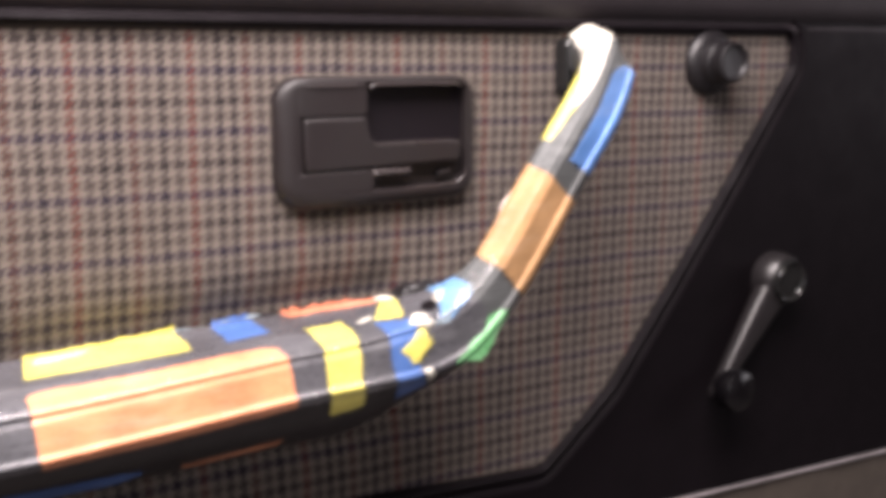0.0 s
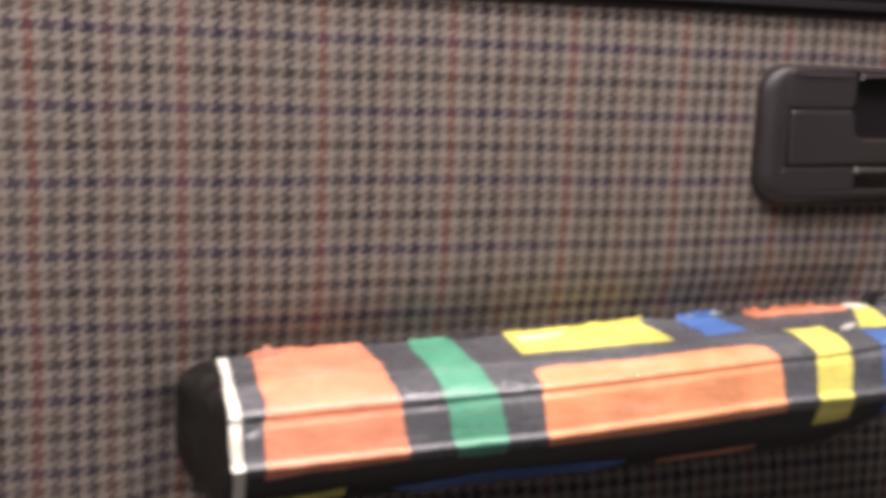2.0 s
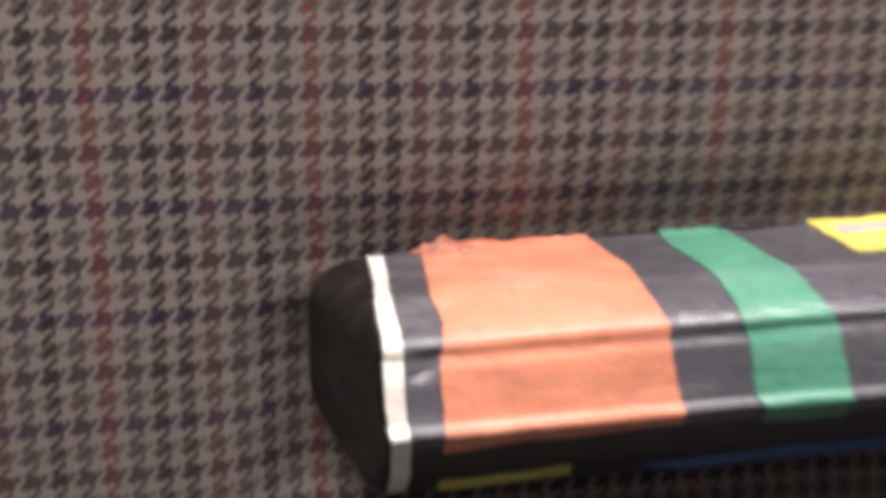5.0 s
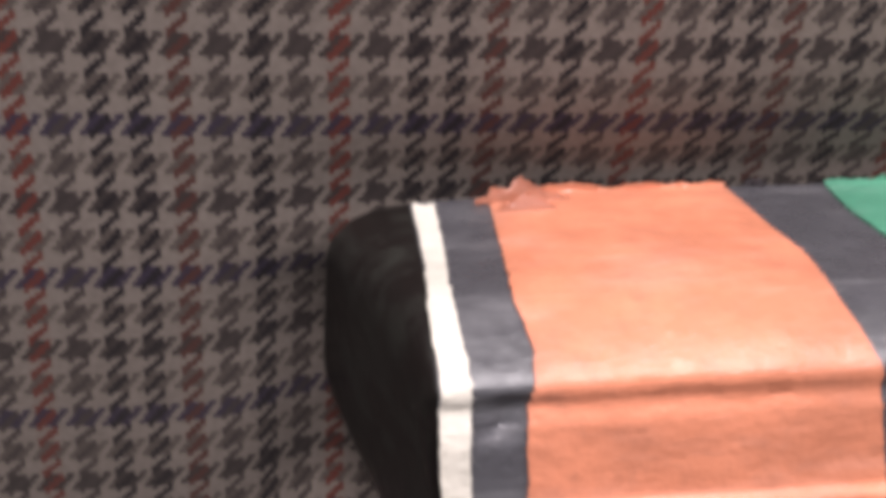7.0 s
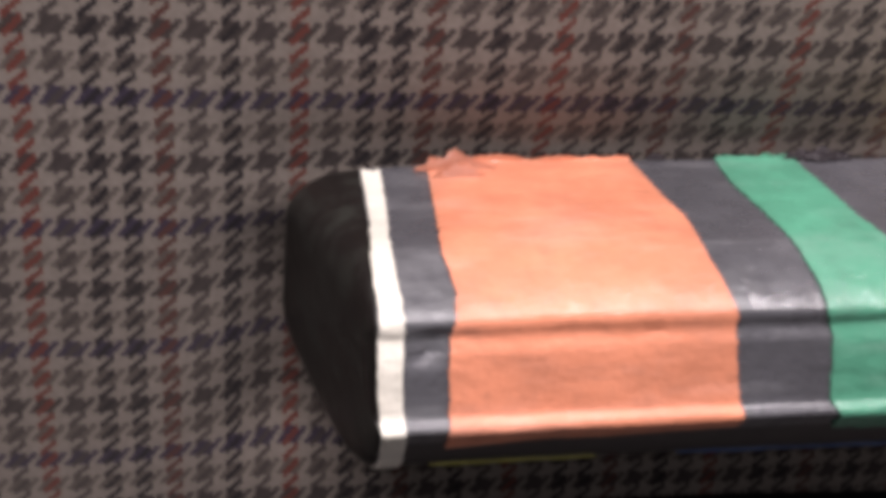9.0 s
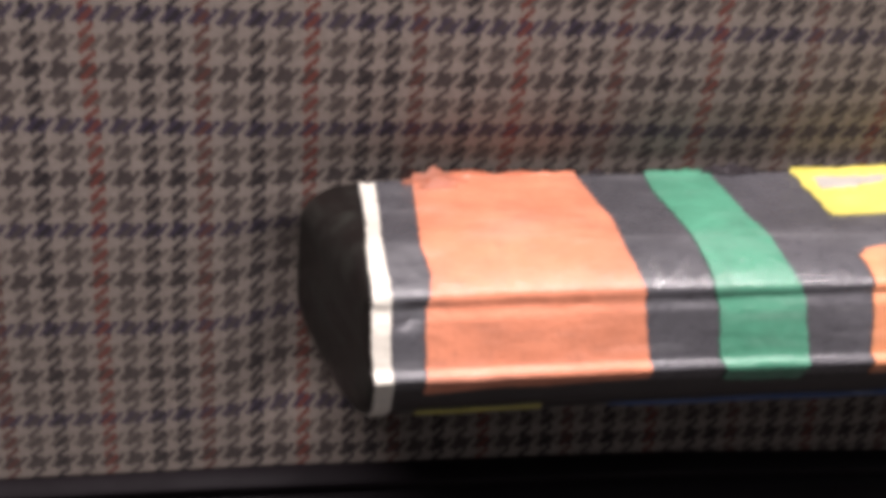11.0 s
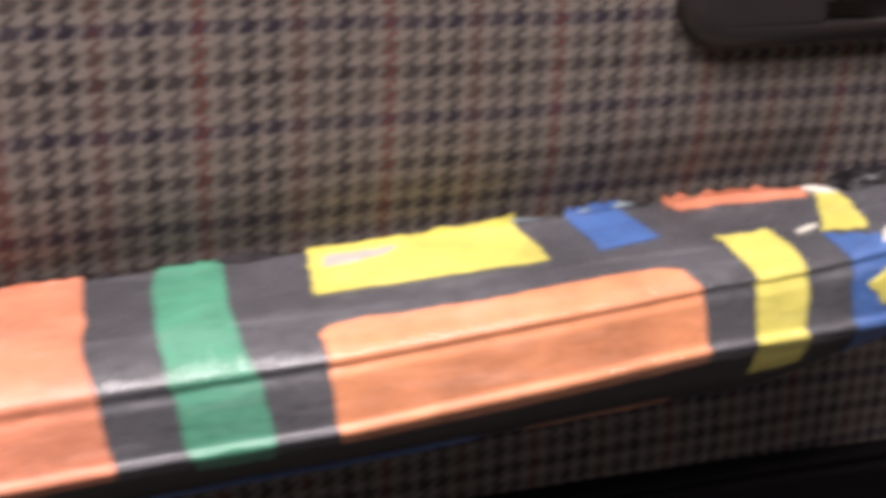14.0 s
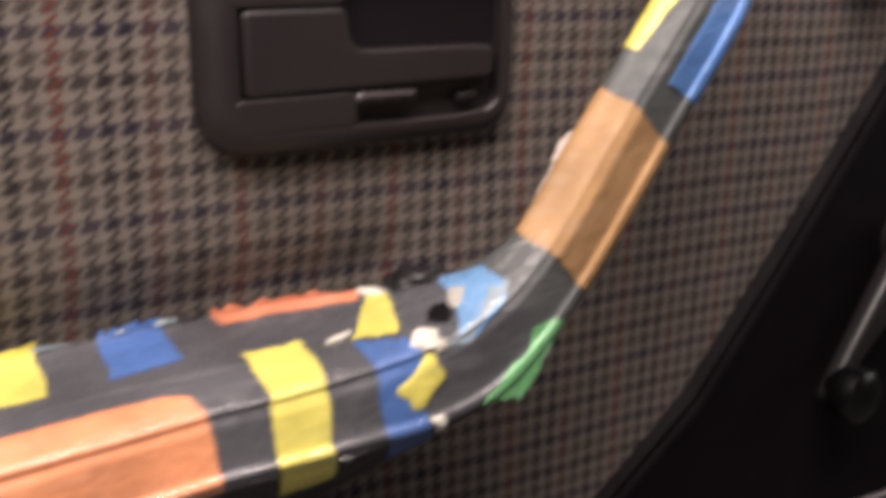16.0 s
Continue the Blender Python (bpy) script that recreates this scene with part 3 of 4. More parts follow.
BODY_U = np.concatenate([np.linspace(0, 0.80, 16), np.linspace(0.84, 1.14, 16), np.linspace(1.2, 3, 46)])


def wrapped_body():
    s, u = BODY_S, BODY_U
    ss, uu = np.meshgrid(s, u, indexing="ij")
    ss[:3] = rim(u)[None] + (np.arange(3) * (BODY_S[3] - 0.0462) / 3)[:, None] + 0.0001
    p = arm_points(ss.ravel(), uu.ravel()).reshape(len(s), len(u), 3)
    q = arm_points(ss.ravel(), uu.ravel(), 1.0).reshape(len(s), len(u), 3) - p
    for i in range(len(s)):
        for j in range(len(u)):
            w = -0.00035 + noise.noise((s[i] * 60, u[j] * 3, 1.7)) * 0.00018 + noise.noise((s[i] * 170, u[j] * 7, 4.0)) * 0.00007
            w -= 0.0022 * math.exp(-(((s[i] - 0.0530) / 0.0032) ** 2) - ((u[j] - 1.10 + 14 * (s[i] - 0.053)) / 0.10) ** 2)
            p[i, j] += q[i, j] * w
    bm, vs = grid_mesh(p, closed_v=True)
    bm.faces.new(vs[0])
    bm.faces.new(vs[-1])
    return bm


body_ob = part("wrapped_body", wrapped_body(), GREY, armrest, "padded rest wound in glossy dark grey cloth tape")
# the bare black underside of the rest
body_ob.data.materials.append(UNDER)
body_ob.data.materials.append(GRIP_GREY)
for k, face in enumerate(body_ob.data.polygons):
    if k // len(BODY_U) < 299 and BODY_S[k // len(BODY_U)] < 0.386 and BODY_U[k % len(BODY_U)] > 2.27:
        face.material_index = 1
    elif k // len(BODY_U) < 299 and BODY_S[k // len(BODY_U)] > 0.41:
        face.material_index = 2


def end_cap():
    u = np.concatenate([np.linspace(0, 0.88, 16), np.linspace(0.91, 1.12, 7), np.linspace(1.2, 3, 24)])
    base = arm_points(rim(u) + 0.0006, u, -0.0006)
    mid = base.mean(0)
    rings = []
    for t in np.linspace(0, 1, 12):
        drop = math.sin(t * math.pi / 2)
        ring = base.copy()
        depth = 1 + base[:, 1] / 0.066
        ring[:, 0] = base[:, 0] - (0.0030 + 0.0143 * depth) * drop
        k = 1 - 0.62 * (1 - math.cos(t * math.pi / 2)) ** 1.05
        ring[:, 2] = mid[2] + (base[:, 2] - mid[2]) * k
        ring[:, 1] = base[:, 1] * (1 - 0.16 * (1 - math.cos(t * math.pi / 2)))
        rings.append(ring)
    bm, vs = grid_mesh(np.array(rings), closed_v=True)
    bm.faces.new(vs[-1])
    return bm


part("end_cap", end_cap(), CAP, armrest, "scuffed black plastic end cap")
part("mounting_foot", plate(rounded([(0.514, 0.134), (0.538, 0.134), (0.538, 0.172), (0.514, 0.172)], 0.008), 0.0, -0.012, 0.003), GLOSS, armrest, "black plastic foot of the grip")

tape_patch("white_band", WHITE, [(0.0462, 0.02, 0.0505, 0.03), (0.0448, 0.44, 0.0491, 0.45), (0.0438, 0.76, 0.0483, 0.76), (0.0436, 1.0, 0.0484, 1.0), (0.0438, 2.0, 0.0486, 2.0), (0.0446, 2.72, 0.0492, 2.68)], "narrow strip of white tape", off=0.00026, seed=1)
orange_tape = tape_patch("orange_tape", ORANGE, [(0.0630, -0.05, 0.1137, -0.02), (0.0590, 0.46, 0.1128, 0.40), (0.0586, 0.72, 0.1116, 0.66), (0.0571, 1.0, 0.1140, 0.90), (0.0570, 1.6, 0.1146, 1.5), (0.0571, 2.31, 0.1160, 2.24)], "broad piece of orange tape", off=0.00026, seed=2, torn=0.012)
tape_patch("green_tape", GREEN, [(0.1357, -0.02, 0.1572, -0.03), (0.1322, 0.43, 0.1528, 0.46), (0.1320, 0.73, 0.1536, 0.74), (0.1337, 1.0, 0.1570, 1.0), (0.1352, 2.30, 0.1585, 2.31)], "green tape", off=0.00026, seed=3)
yellow_tape = tape_patch("yellow_tape", YELLOW, [(0.1860, -0.02, 0.2612, -0.08), (0.1833, 0.16, 0.2605, 0.15), (0.1796, 0.40, 0.2585, 0.41)], "long piece of yellow tape with a torn edge", off=0.00026, seed=4, torn=0.012)
tape_patch("grey_scrap", PALE_GREY, [(0.1900, 0.07, 0.2170, 0.07), (0.1885, 0.12, 0.2120, 0.12), (0.1870, 0.185, 0.2010, 0.155)], "pale grey tear in the yellow tape", off=0.0006, seed=5, parent=yellow_tape)
tape_patch("amber_tape", AMBER, [(0.1768, 0.70, 0.2890, 0.69), (0.1762, 0.74, 0.2950, 0.74), (0.1752, 0.88, 0.2974, 0.84), (0.1752, 1.2, 0.2978, 1.2), (0.1764, 2.28, 0.2990, 2.27)], "long piece of orange tape", off=0.00026, seed=6)
blue_tape = tape_patch("blue_tape", BLUE, [(0.2830, -0.06, 0.3035, -0.10), (0.2776, 0.41, 0.3018, 0.37)], "small piece of blue tape", off=0.00026, seed=7, torn=0.03)
orange_strip = tape_patch("orange_strip", ORANGE, [(0.3238, -0.06, 0.3790, -0.03), (0.3225, 0.12, 0.3730, 0.145)], "ragged orange strip against the door", off=0.00026, seed=8, torn=0.04)
tape_patch("yellow_band", YELLOW, [(0.3192, 0.46, 0.3390, 0.48), (0.3181, 0.69, 0.3381, 0.71), (0.3172, 1.0, 0.3357, 1.0), (0.3165, 2.05, 0.3340, 2.0), (0.3195, 2.46, 0.3358, 2.42)], "yellow band round the rest", off=0.00026, seed=9)
tape_patch("blue_band", BLUE, [(0.3537, 0.655, 0.3704, 0.745), (0.3540, 0.95, 0.3710, 0.95), (0.3520, 1.3, 0.3645, 1.5), (0.3510, 1.9, 0.3652, 1.9), (0.3530, 2.5, 0.3672, 2.44)], "blue band round the rest", off=0.00026, seed=10)
tape_patch("yellow_corner", YELLOW, [(0.3770, 0.10, 0.3835, 0.15), (0.3548, 0.605, 0.3700, 0.68)], "yellow corner of tape", off=0.00026, seed=11)
tape_patch("light_blue_tape", LIGHT_BLUE, [(0.4045, -0.08, 0.4156, 0.36), (0.3998, 0.36, 0.4152, 0.70), (0.3960, 0.66, 0.4110, 0.84), (0.3900, 0.84, 0.3990, 1.0), (0.3838, 1.02, 0.3930, 1.05)], "glossy light blue tape", off=0.00026, seed=12)
tape_patch("pale_tape", PALE, [(0.4140, 0.70, 0.4165, 0.76), (0.4040, 0.74, 0.4085, 0.84), (0.3930, 0.86, 0.3985, 0.96), (0.3815, 1.00, 0.3900, 1.08)], "pale streak in the light blue tape", off=0.00034, seed=13)
tape_patch("tan_tape", TAN, [(0.4340, 0.0, 0.4945, 0.0), (0.4338, 0.4, 0.4942, 0.4), (0.4320, 0.95, 0.4928, 1.0), (0.4290, 2.0, 0.4900, 2.0), (0.4290, 2.5, 0.4895, 2.5)], "orange-brown tape round the grip", off=0.00026, seed=14)
green_scrap = tape_patch("green_scrap", LIGHT_GREEN, [(0.4110, 1.60, 0.4165, 1.78), (0.4050, 1.78, 0.4170, 2.0), (0.4015, 1.86, 0.4160, 2.15), (0.3985, 1.74, 0.4120, 2.30), (0.3950, 1.78, 0.4065, 2.32), (0.3925, 1.95, 0.4020, 2.36), (0.3868, 2.06, 0.3960, 2.36), (0.3826, 2.20, 0.3890, 2.32)], "torn green tape under the bend", off=0.0007, seed=15, ragged=0.0007)
tape_patch("blue_strip", SKY_BLUE, [(0.5080, 1.30, 0.5640, 1.26), (0.5085, 1.66, 0.5720, 1.60), (0.5092, 1.98, 0.5720, 2.0), (0.5092, 2.3, 0.5700, 2.3)], "blue strip along the grip", off=0.00026, seed=16)
tape_patch("yellow_strip", YELLOW, [(0.5130, 0.10, 0.5720, 0.02), (0.5120, 0.58, 0.5430, 0.74)], "yellow strip along the grip", off=0.00026, seed=17)
tape_patch("white_end", WHITE, [(0.572, 0.0, 0.632, 0.0), (0.560, 0.45, 0.632, 0.45), (0.535, 0.72, 0.632, 0.74), (0.560, 0.86, 0.632, 0.88)], "thick white tape over the top of the grip", off=0.00026, seed=18)
tape_patch("yellow_underside", YELLOW, [(0.0578, 2.64, 0.0915, 2.56), (0.0590, 2.76, 0.0930, 2.67)], "yellow tape on the underside", off=0.00026, seed=19)
tape_patch("blue_underside", BLUE, [(0.113, 2.66, 0.160, 2.55), (0.130, 2.76, 0.165, 2.70)], "blue tape on the underside", off=0.00026, seed=20)
tape_patch("blue_underside", BLUE, [(0.160, 2.55, 0.225, 2.64), (0.164, 2.70, 0.215, 2.76)], "blue tape on the underside", off=0.00026, seed=21)
tape_patch("orange_underside", AMBER, [(0.245, 2.70, 0.298, 2.66), (0.248, 2.76, 0.296, 2.72)], "orange tape on the underside", off=0.00026, seed=22)
tape_patch("yellow_diamond", YELLOW, [(0.3732, 0.985, 0.3742, 0.985), (0.3580, 1.25, 0.3762, 1.30), (0.3628, 1.60, 0.3640, 1.60)], "yellow diamond of tape", off=0.0009, seed=40)
tape_patch("white_tear", WHITE, [(0.3463, 0.575, 0.3562, 0.525), (0.3458, 0.61, 0.3545, 0.565)], "torn white flake", off=0.0010, seed=42)
tape_patch("white_tear", WHITE, [(0.3770, -0.02, 0.3850, -0.02), (0.3765, 0.12, 0.3835, 0.16)], "torn white flake", off=0.0012, seed=43)
tape_patch("pale_streak", PALE_GREY, [(0.4000, 0.40, 0.4050, 0.47), (0.3955, 0.55, 0.3995, 0.62), (0.3935, 0.62, 0.3955, 0.68)], "pale streak", off=0.0005, seed=44)
tape_patch("pale_streak", PALE, [(0.4110, 0.66, 0.4122, 0.69), (0.4020, 0.79, 0.4045, 0.83), (0.3945, 0.90, 0.3958, 0.93)], "pale streak", off=0.0005, seed=45)
# no opening is cut: a raised black patch carries the hole's darkness
tape_patch("hole", BLACK, [(0.3900, 0.53, 0.3950, 0.57), (0.3860, 0.58, 0.3940, 0.66), (0.3822, 0.68, 0.3885, 0.75)], "black patch standing in for a hole through the tape", off=0.0009, seed=46, ragged=0.0002)
tape_patch("white_tear", WHITE, [(0.3660, 1.86, 0.3705, 1.90), (0.3680, 2.30, 0.3705, 2.34)], "torn white flake", off=0.0010, seed=47)

for seed, rows in ((60, [(0.3890, 0.40, 0.4260, 0.45), (0.3880, 0.70, 0.4400, 0.70), (0.3830, 0.99, 0.4300, 0.97)]),
                   (61, [(0.1180, 0.60, 0.1760, 0.62), (0.1150, 0.98, 0.1750, 0.98)]),
                   (62, [(0.2000, 0.80, 0.3520, 0.78), (0.1900, 0.985, 0.3520, 0.985)]),
                   (63, [(0.2600, 1.80, 0.3640, 1.80), (0.2620, 2.25, 0.3600, 2.25)])):
    tape_patch("film_wrap", FILM if seed == 63 else THIN_FILM, rows, "clear crinkled film over the tape", off=0.0012, seed=seed)


def crumple(run, turn, size, seed, rise=0.0):
    """A crumpled lump on the skin. size: along the run, across it, outwards."""
    o, o2 = arm_points([run], [turn], rise)[0], arm_points([run + 0.002], [turn], rise)[0]
    x = Vector(o2 - o).normalized()
    z = Vector(arm_points([run], [max(turn, 0.05)], 0.01)[0] - arm_points([run], [max(turn, 0.05)])[0]).normalized()
    y = z.cross(x).normalized()
    bm = bmesh.new()
    bmesh.ops.create_icosphere(bm, subdivisions=4, radius=1.0)
    for v in bm.verts:
        k = 1 + 0.45 * noise.noise(v.co * 1.7 + Vector((seed, 0, 0))) + 0.22 * noise.noise(v.co * 4 + Vector((0, seed, 0))) + 0.12 * noise.noise(v.co * 9 + Vector((0, 0, seed)))
        w = v.co * k
        v.co = Vector(o) + x * w.x * size[0] + y * w.y * size[1] + z * w.z * size[2]
    return bm


def flap(s0, s1, turn, heights, lean, seed):
    """A torn edge of tape standing off the skin: heights along it, leaning back to the door."""
    n = 4 * (len(heights) - 1) + 1
    s = np.linspace(s0, s1, n)
    rng = np.random.default_rng(seed)
    h = np.interp(np.linspace(0, 1, n), np.linspace(0, 1, len(heights)), heights) * (1 + 0.12 * rng.normal(0, 1, n))
    foot = arm_points(s, np.full(n, turn), 0.0001)
    rows = []
    for k in np.linspace(0, 1, 6):
        curl = 0.0008 * np.array([noise.noise((x * 220, k * 2, seed)) for x in s]) * k
        rows.append(foot + np.stack([0 * s + curl * 0.5, lean * h * k + curl, h * k * (1 - 0.25 * k)], 1))
    bm, vs = grid_mesh(np.array(rows))
    bmesh.ops.solidify(bm, geom=bm.faces[:], thickness=0.0003)
    return bm


# black plastic mount of the armrest, shaped as an irregular lump
part("mounting_block", crumple(0.3985, -0.02, (0.0120, 0.0085, 0.0048), 21), KNOB, armrest, "irregular black lump of the mount where the grip meets the door")
part("white_tear", crumple(0.3756, 0.79, (0.0048, 0.0040, 0.0022), 11), WHITE, armrest, "lump of torn white foam beside the hole")
part("white_tear", crumple(0.3790, 0.95, (0.0026, 0.0024, 0.0012), 8), WHITE, armrest, "torn white foam")
part("paper_scrap", crumple(0.4690, 0.0, (0.0088, 0.0014, 0.0024), 3), PAPER, armrest, "crumpled paper at the edge of the tape")
part("paper_scrap", crumple(0.4540, 0.0, (0.0070, 0.0007, 0.0009), 6), PAPER, armrest, "crumpled paper at the edge of the tape")
part("torn_edge", flap(0.0590, 0.0790, 0.05, (0.0010, 0.0026, 0.0030, 0.0066, 0.0032, 0.0018, 0.0004), 0.45, 2), ORANGE, orange_tape, "torn orange edge")
part("torn_edge", flap(0.0620, 0.0750, 0.11, (0.0003, 0.0022, 0.0046, 0.0028, 0.0003), 0.6, 4), ORANGE, orange_tape, "torn orange edge")
part("torn_edge", flap(0.1870, 0.2622, 0.0, (0.0004, 0.0003, 0.0008, 0.0010, 0.0016, 0.0020, 0.0026, 0.0034, 0.0052), 0.15, 5), YELLOW, yellow_tape, "torn yellow edge")
part("torn_edge", flap(0.3235, 0.3810, 0.03, (0.0004, 0.0012, 0.0006, 0.0022, 0.0034, 0.0026, 0.0014, 0.0012, 0.0004), 0.15, 7), ORANGE, orange_strip, "torn orange edge")
part("torn_edge", flap(0.3870, 0.4150, 2.16, (-0.0006, -0.0040, -0.0075, -0.0088, -0.0062, -0.0052, -0.0020, -0.0004), 0.25, 15), LIGHT_GREEN, green_scrap, "torn green tape hanging under the bend")
part("torn_edge", flap(0.2830, 0.3040, 0.03, (0.0004, 0.0012, 0.0022, 0.0008, 0.0016, 0.0003), 0.2, 9), BLUE, blue_tape, "torn blue edge")
part("torn_edge", flap(0.2590, 0.2790, 0.0, (0.0004, 0.0022, 0.0012, 0.0008, 0.0003), 0.3, 10), PALE, armrest, "curled edge of clear film")

for run, size in ((0.2900, 0.0013), (0.3045, 0.0016), (0.2625, 0.0012), (0.3085, 0.0011)):
    part("film_curl", crumple(run, -0.03, (size * 1.8, size * 0.6, size * 0.7), run * 700), PALE, armrest, "curled scrap of clear film")
for run, size in ((0.1575, 0.0016), (0.161, 0.0022), (0.166, 0.0030), (0.171, 0.0018), (0.121, 0.0014), (0.314, 0.0020)):
    part("tape_curl", crumple(run, 0.0, (size * 1.6, size * 0.8, size * 0.8), run * 900), VINYL, armrest, "curled scrap of dark grey tape")
part("tape_flap", flap(0.1550, 0.1780, 0.0, (0.0003, 0.0012, 0.0030, 0.0014, 0.0026, 0.0008, 0.0003), 0.1, 12), VINYL, armrest, "torn dark grey edge")

# ---- inner door handle ----
handle = thing("inner_door_handle", "dark brown plastic inner door handle in a rounded bezel", "door handle")
OUTER = rounded([(0.3205, 0.0792), (0.4470, 0.0785), (0.4490, 0.1500), (0.3212, 0.1525)], [0.020, 0.016, 0.015, 0.018], 8)
INNER = rounded([(0.3350, 0.0885), (0.4400, 0.0865), (0.4415, 0.1472), (0.3355, 0.1488)], [0.006, 0.010, 0.007, 0.006], 8)
BEZEL = ((0.0, 0.0), (0.0, -0.0032), (0.06, -0.0050), (0.18, -0.0068), (0.38, -0.0082), (0.62, -0.0089), (0.86, -0.0090), (0.96, -0.0087), (1.0, -0.0078), (1.0, -0.0012))
part("bezel", rings_mesh([([p.lerp(q, f) for p, q in zip(OUTER, INNER)], y) for f, y in BEZEL]), HANDLE, handle)
part("cup", plate(rounded([(0.3760, 0.1133), (0.4408, 0.1123), (0.4408, 0.1458), (0.3760, 0.1468)], [0.007, 0.004, 0.004, 0.003]), -0.0005, -0.0020, 0.0005), CUP, handle, "shallow recess floor behind the lever, coloured dark for depth")
part("upper_plate", plate(rounded([(0.3340, 0.1300), (0.3752, 0.1298), (0.3758, 0.1482), (0.3340, 0.1494)], [0.003, 0.004, 0.003, 0.004]), -0.001, -0.0093, 0.0006), HANDLE, handle)
# pale beads drawn where highlight lines fall on the handle
part("cup_glint", bead([(0.3775, -0.0092, 0.1448), (0.3800, -0.0092, 0.1466), (0.4100, -0.0092, 0.1464), (0.4340, -0.0092, 0.1458), (0.4385, -0.0092, 0.1442)], 0.0010), GLINT, handle, "highlight line over the recess, as a pale bead")
part("plate_glint", bead([(0.3385, -0.0098, 0.1466), (0.3560, -0.0098, 0.1466), (0.3740, -0.0098, 0.1464)], 0.0006), GLINT, handle, "highlight along the upper plate, as a pale bead")
part("lever_glint", bead([(0.3790, -0.0090, 0.1142), (0.3830, -0.0090, 0.1129), (0.4080, -0.0090, 0.1127), (0.4310, -0.0090, 0.1124)], 0.0007), GLINT, handle, "highlight along the lever, as a pale bead")
part("corner_glint", bead([(0.3960, -0.0088, 0.0868), (0.4200, -0.0088, 0.0866), (0.4345, -0.0088, 0.0878), (0.4395, -0.0088, 0.0915)], 0.0008), GLINT, handle, "highlight at the lower corner of the bezel, as a pale bead")
LEVER = rounded([(0.3365, 0.0998), (0.4372, 0.1003), (0.4372, 0.1130), (0.3772, 0.1138), (0.3752, 0.1293), (0.3365, 0.1295)], [0.0028, 0.004, 0.0032, 0.008, 0.004, 0.0028], 10)
part("lever", plate(LEVER, -0.001, -0.0094, 0.0016), HANDLE, handle, "smooth brown pull lever")
part("lower_plate", plate(rounded([(0.3325, 0.0875), (0.3785, 0.0872), (0.3775, 0.0992), (0.3325, 0.0993)], [0.003, 0.0028, 0.0028, 0.003]), -0.001, -0.0092, 0.0004), HANDLE, handle)
part("lock_slider", plate(rounded([(0.3775, 0.0945), (0.4030, 0.0940), (0.4030, 0.0985), (0.3775, 0.0992)], 0.0022), -0.001, -0.0104, 0.0022), GLINT, handle, "small lock slider in the pale highlight plastic")
part("lock_button", plate(rounded([(0.4230, 0.0918), (0.4320, 0.0928), (0.4320, 0.0958), (0.4230, 0.0948)], 0.0014), -0.001, -0.0060, 0.0005), HANDLE, handle)

# ---- mirror adjuster knob ----
adjuster = thing("mirror_adjuster", "round black plastic mirror adjuster knob on the cloth", "knob")
HUB = (0.648, 0.0, 0.1535)
part("rosette", turned([(0.0225, 0.0), (0.0225, 0.003), (0.0212, 0.0055), (0.0185, 0.0072), (0.0165, 0.0085)], HUB), KNOB, adjuster)
part("stem", turned([(0.0162, 0.0080), (0.0152, 0.0105), (0.0150, 0.0135), (0.0125, 0.0155)], HUB), KNOB, adjuster)
part("knob", turned([(0.0110, 0.0140), (0.0136, 0.0155), (0.0141, 0.0205), (0.0137, 0.0245), (0.0120, 0.0256), (0.0108, 0.0250), (0.0100, 0.0234), (0.0020, 0.0228)], HUB), KNOB, adjuster, "dished knob with a worn rim")

# ---- window crank ----
crank = thing("window_crank", "dark grey plastic window winder crank on the door", "window crank")
PIVOT, TIP = Vector((0.7165, 0.0, -0.0075)), Vector((0.6535, 0.0, -0.0838))
hub = part("hub", turned([(0.0192, 0.001), (0.0200, 0.006), (0.0197, 0.013), (0.0184, 0.018), (0.0164, 0.0205), (0.0152, 0.0200)], PIVOT), CRANK, crank, "round grey hub")
part("hub_cap", turned([(0.0153, 0.0190), (0.0154, 0.0235), (0.0146, 0.0250), (0.0136, 0.0240), (0.0126, 0.0226), (0.0030, 0.0230)], PIVOT), GLOSS, hub, "shiny black cap with a raised rim")


def crank_arm():
    rows = []
    d = (TIP - PIVOT).normalized()
    side = Vector((d.z, 0, -d.x))
    for t in np.linspace(0.0, 1.04, 44):
        c = PIVOT.lerp(TIP, t)
        c.y = -0.0115 - 0.0015 * t
        w = 0.0150 * (1 - t) ** 2 + 0.0098 * 2 * t * (1 - t) + 0.0042 * t * t
        if t > 1:
            w *= math.sqrt(max(1 - ((t - 1) / 0.042) ** 2, 0.02))
        deep = 0.0085 - 0.004 * t
        rows.append([c + side * w * math.copysign(abs(math.cos(q)) ** 0.6, math.cos(q)) + Vector((0, -deep, 0)) * math.copysign(abs(math.sin(q)) ** 0.6, math.sin(q))
                     for q in np.linspace(0, 2 * math.pi, 28, endpoint=False)])
    bm, vs = grid_mesh(np.array([[tuple(p) for p in r] for r in rows]), closed_v=True)
    bm.faces.new(vs[0])
    bm.faces.new(vs[-1])
    return bm


part("arm", crank_arm(), CRANK, crank, "dark grey tapering arm")
KNOB_AT = TIP + (PIVOT - TIP).normalized() * 0.006
part("grip_knob", turned([(0.0060, 0.012), (0.0075, 0.016), (0.0125, 0.0185), (0.0150, 0.0225), (0.0152, 0.0290), (0.0140, 0.0335), (0.0105, 0.0358), (0.0030, 0.0364)], KNOB_AT), DULL, crank, "round black knob")

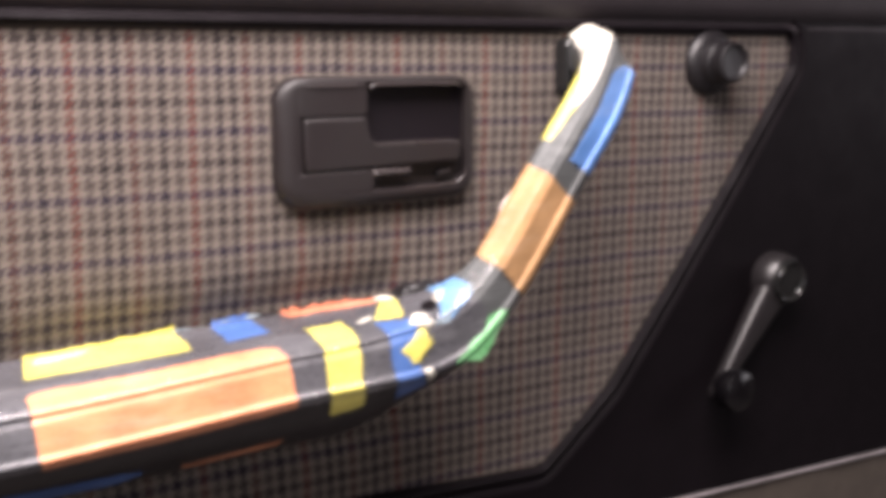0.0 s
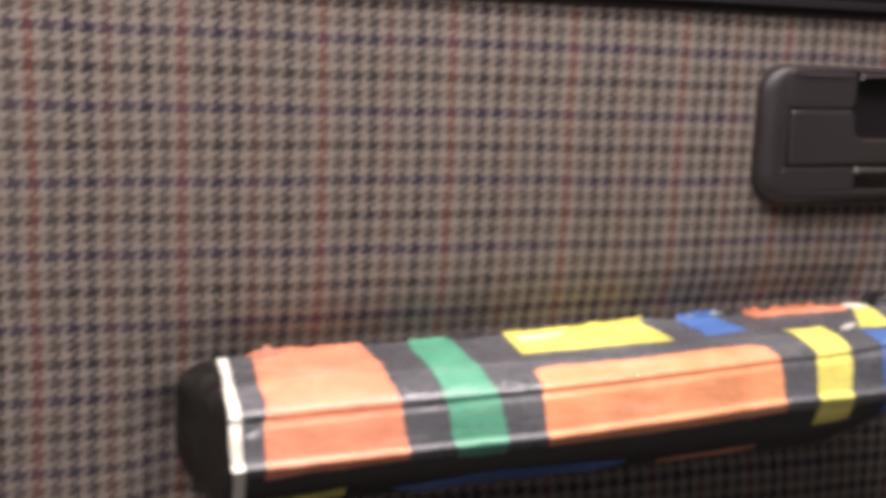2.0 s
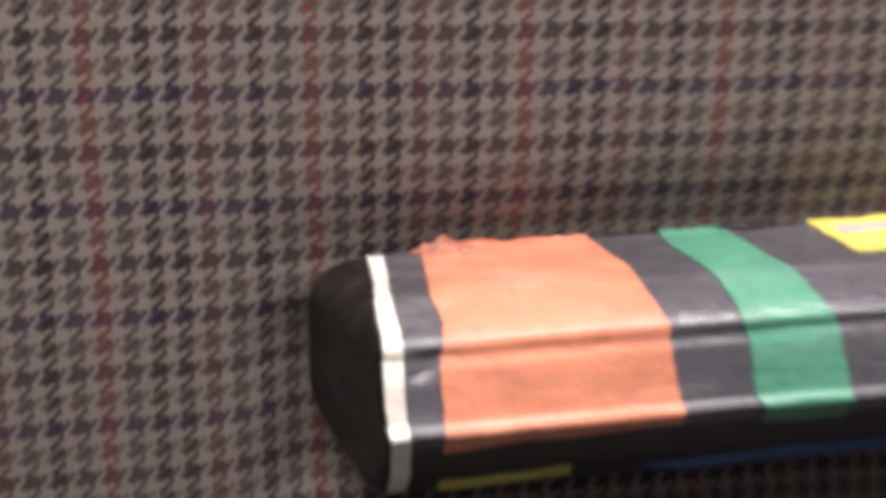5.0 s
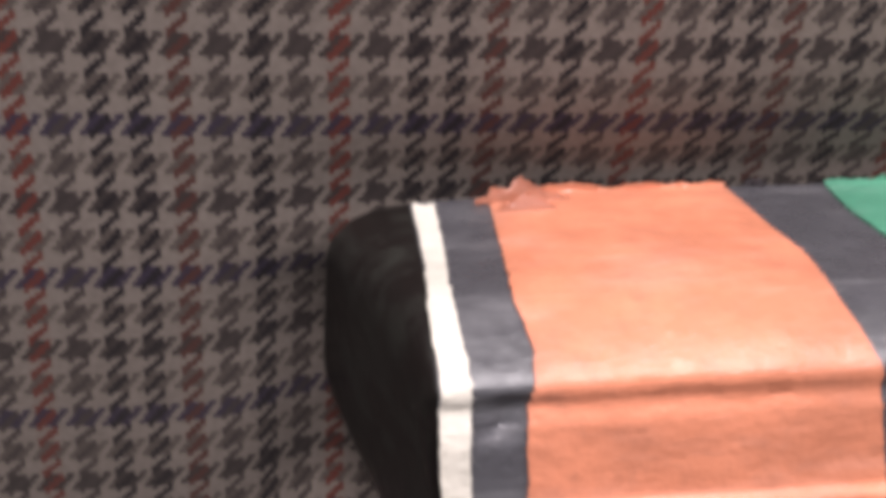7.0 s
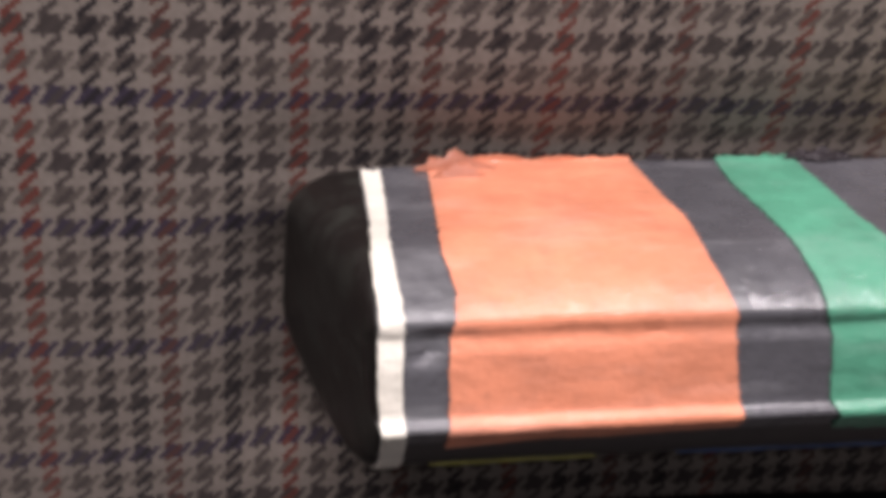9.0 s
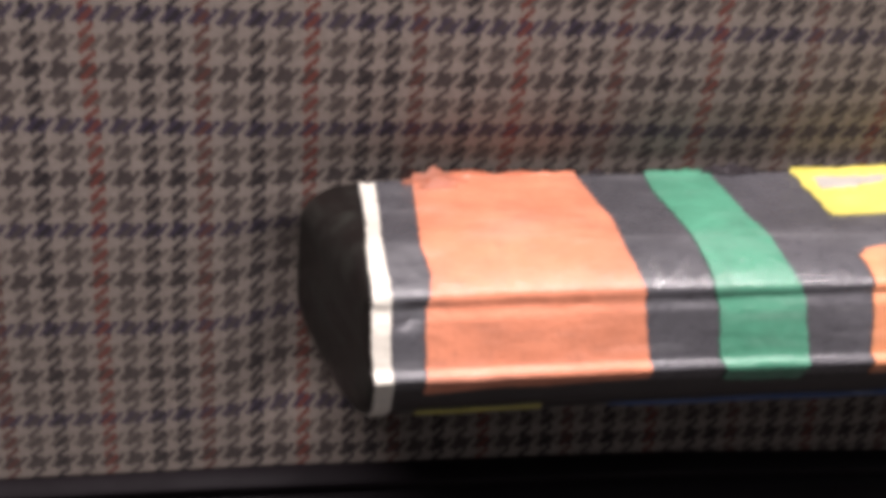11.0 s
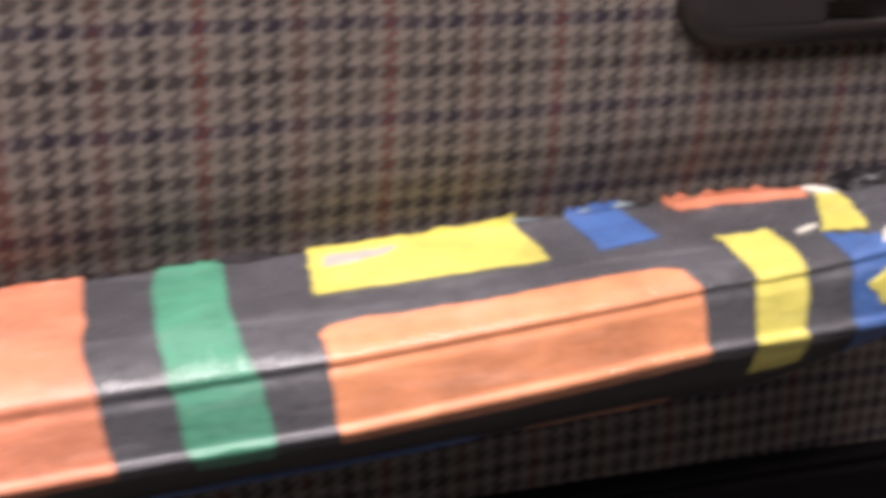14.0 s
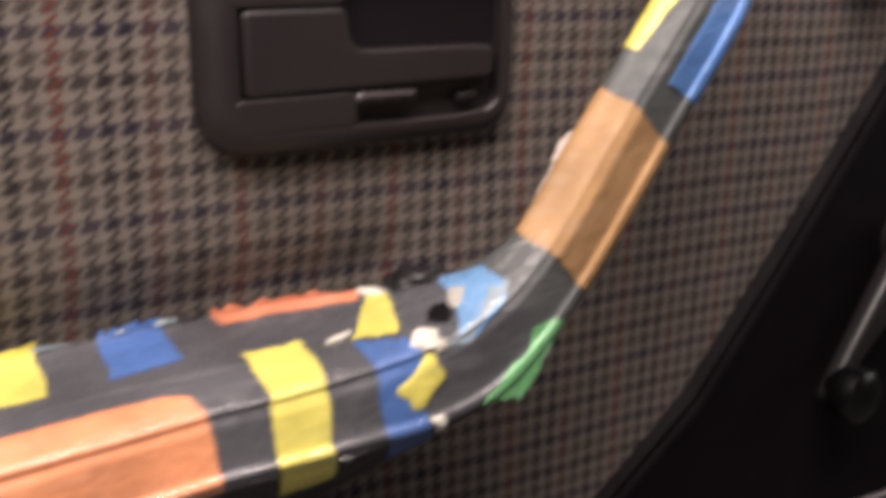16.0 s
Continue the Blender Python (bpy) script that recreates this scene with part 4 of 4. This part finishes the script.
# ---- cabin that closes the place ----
# The unseen opening in the middle is added for the overhead lamp.
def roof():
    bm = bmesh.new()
    xs, ys = (-1.1, ROOF_GAP[0], ROOF_GAP[1], 1.7), (-1.5, ROOF_GAP[2], ROOF_GAP[3], 0.05)
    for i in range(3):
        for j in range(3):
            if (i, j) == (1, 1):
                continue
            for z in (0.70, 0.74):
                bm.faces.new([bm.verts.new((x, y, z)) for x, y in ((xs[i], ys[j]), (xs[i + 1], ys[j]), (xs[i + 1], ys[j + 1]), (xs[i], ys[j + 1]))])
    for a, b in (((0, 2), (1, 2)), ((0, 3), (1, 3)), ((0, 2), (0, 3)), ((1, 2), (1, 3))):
        p, q = (ROOF_GAP[a[0]], ROOF_GAP[a[1]]), (ROOF_GAP[b[0]], ROOF_GAP[b[1]])
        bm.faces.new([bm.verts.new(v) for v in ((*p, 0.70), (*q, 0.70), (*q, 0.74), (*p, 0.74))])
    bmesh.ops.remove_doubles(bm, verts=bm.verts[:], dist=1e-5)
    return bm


tagged(part("ceiling", roof(), HEADLINER), "pale grey cloth headliner with an added opening for the overhead lamp", "ceiling", kind="structure")
tagged(part("floor", block(-1.1, 1.7, -1.5, 0.05, -0.62, -0.58), SEAT_GREY), "dark grey carpeted cabin floor", "floor", kind="structure")


# Far side, left open where the added fill lamp stands.
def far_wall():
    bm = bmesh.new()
    for x0, x1, z0, z1 in ((-1.1, 1.7, -0.62, SIDE_GAP[2]), (-1.1, 1.7, SIDE_GAP[3], 0.74), (-1.1, SIDE_GAP[0], SIDE_GAP[2], SIDE_GAP[3]), (SIDE_GAP[1], 1.7, SIDE_GAP[2], SIDE_GAP[3])):
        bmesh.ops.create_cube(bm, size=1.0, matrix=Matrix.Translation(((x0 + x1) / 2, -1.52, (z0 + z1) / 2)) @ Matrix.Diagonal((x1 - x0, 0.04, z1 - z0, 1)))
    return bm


tagged(part("wall_far", far_wall(), SEAT_GREY, smooth=False), "dark far side of the cabin with an added opening for fill light", "wall", kind="structure")
tagged(part("wall_rear", block(-1.14, -1.10, -1.54, 0.05, -0.62, 0.74), SEAT_GREY), "dark rear end of the cabin", "wall", kind="structure")


def front_wall():
    bm = bmesh.new()
    for y0, y1, z0, z1 in ((-1.54, 0.05, -0.62, SCREEN[2]), (-1.54, 0.05, SCREEN[3], 0.74), (-1.54, SCREEN[0], SCREEN[2], SCREEN[3]), (SCREEN[1], 0.05, SCREEN[2], SCREEN[3])):
        bmesh.ops.create_cube(bm, size=1.0, matrix=Matrix.Translation((1.72, (y0 + y1) / 2, (z0 + z1) / 2)) @ Matrix.Diagonal((0.04, y1 - y0, z1 - z0, 1)))
    return bm


tagged(part("wall_front", front_wall(), SEAT_GREY, smooth=False), "dark front end of the cabin with the windscreen opening", "wall", kind="structure")
tagged(part("wall_door_side", block(-1.1, 1.7, 0.03, 0.06, -0.62, 0.74), BLACK), "black body side behind the door", "wall", kind="structure")
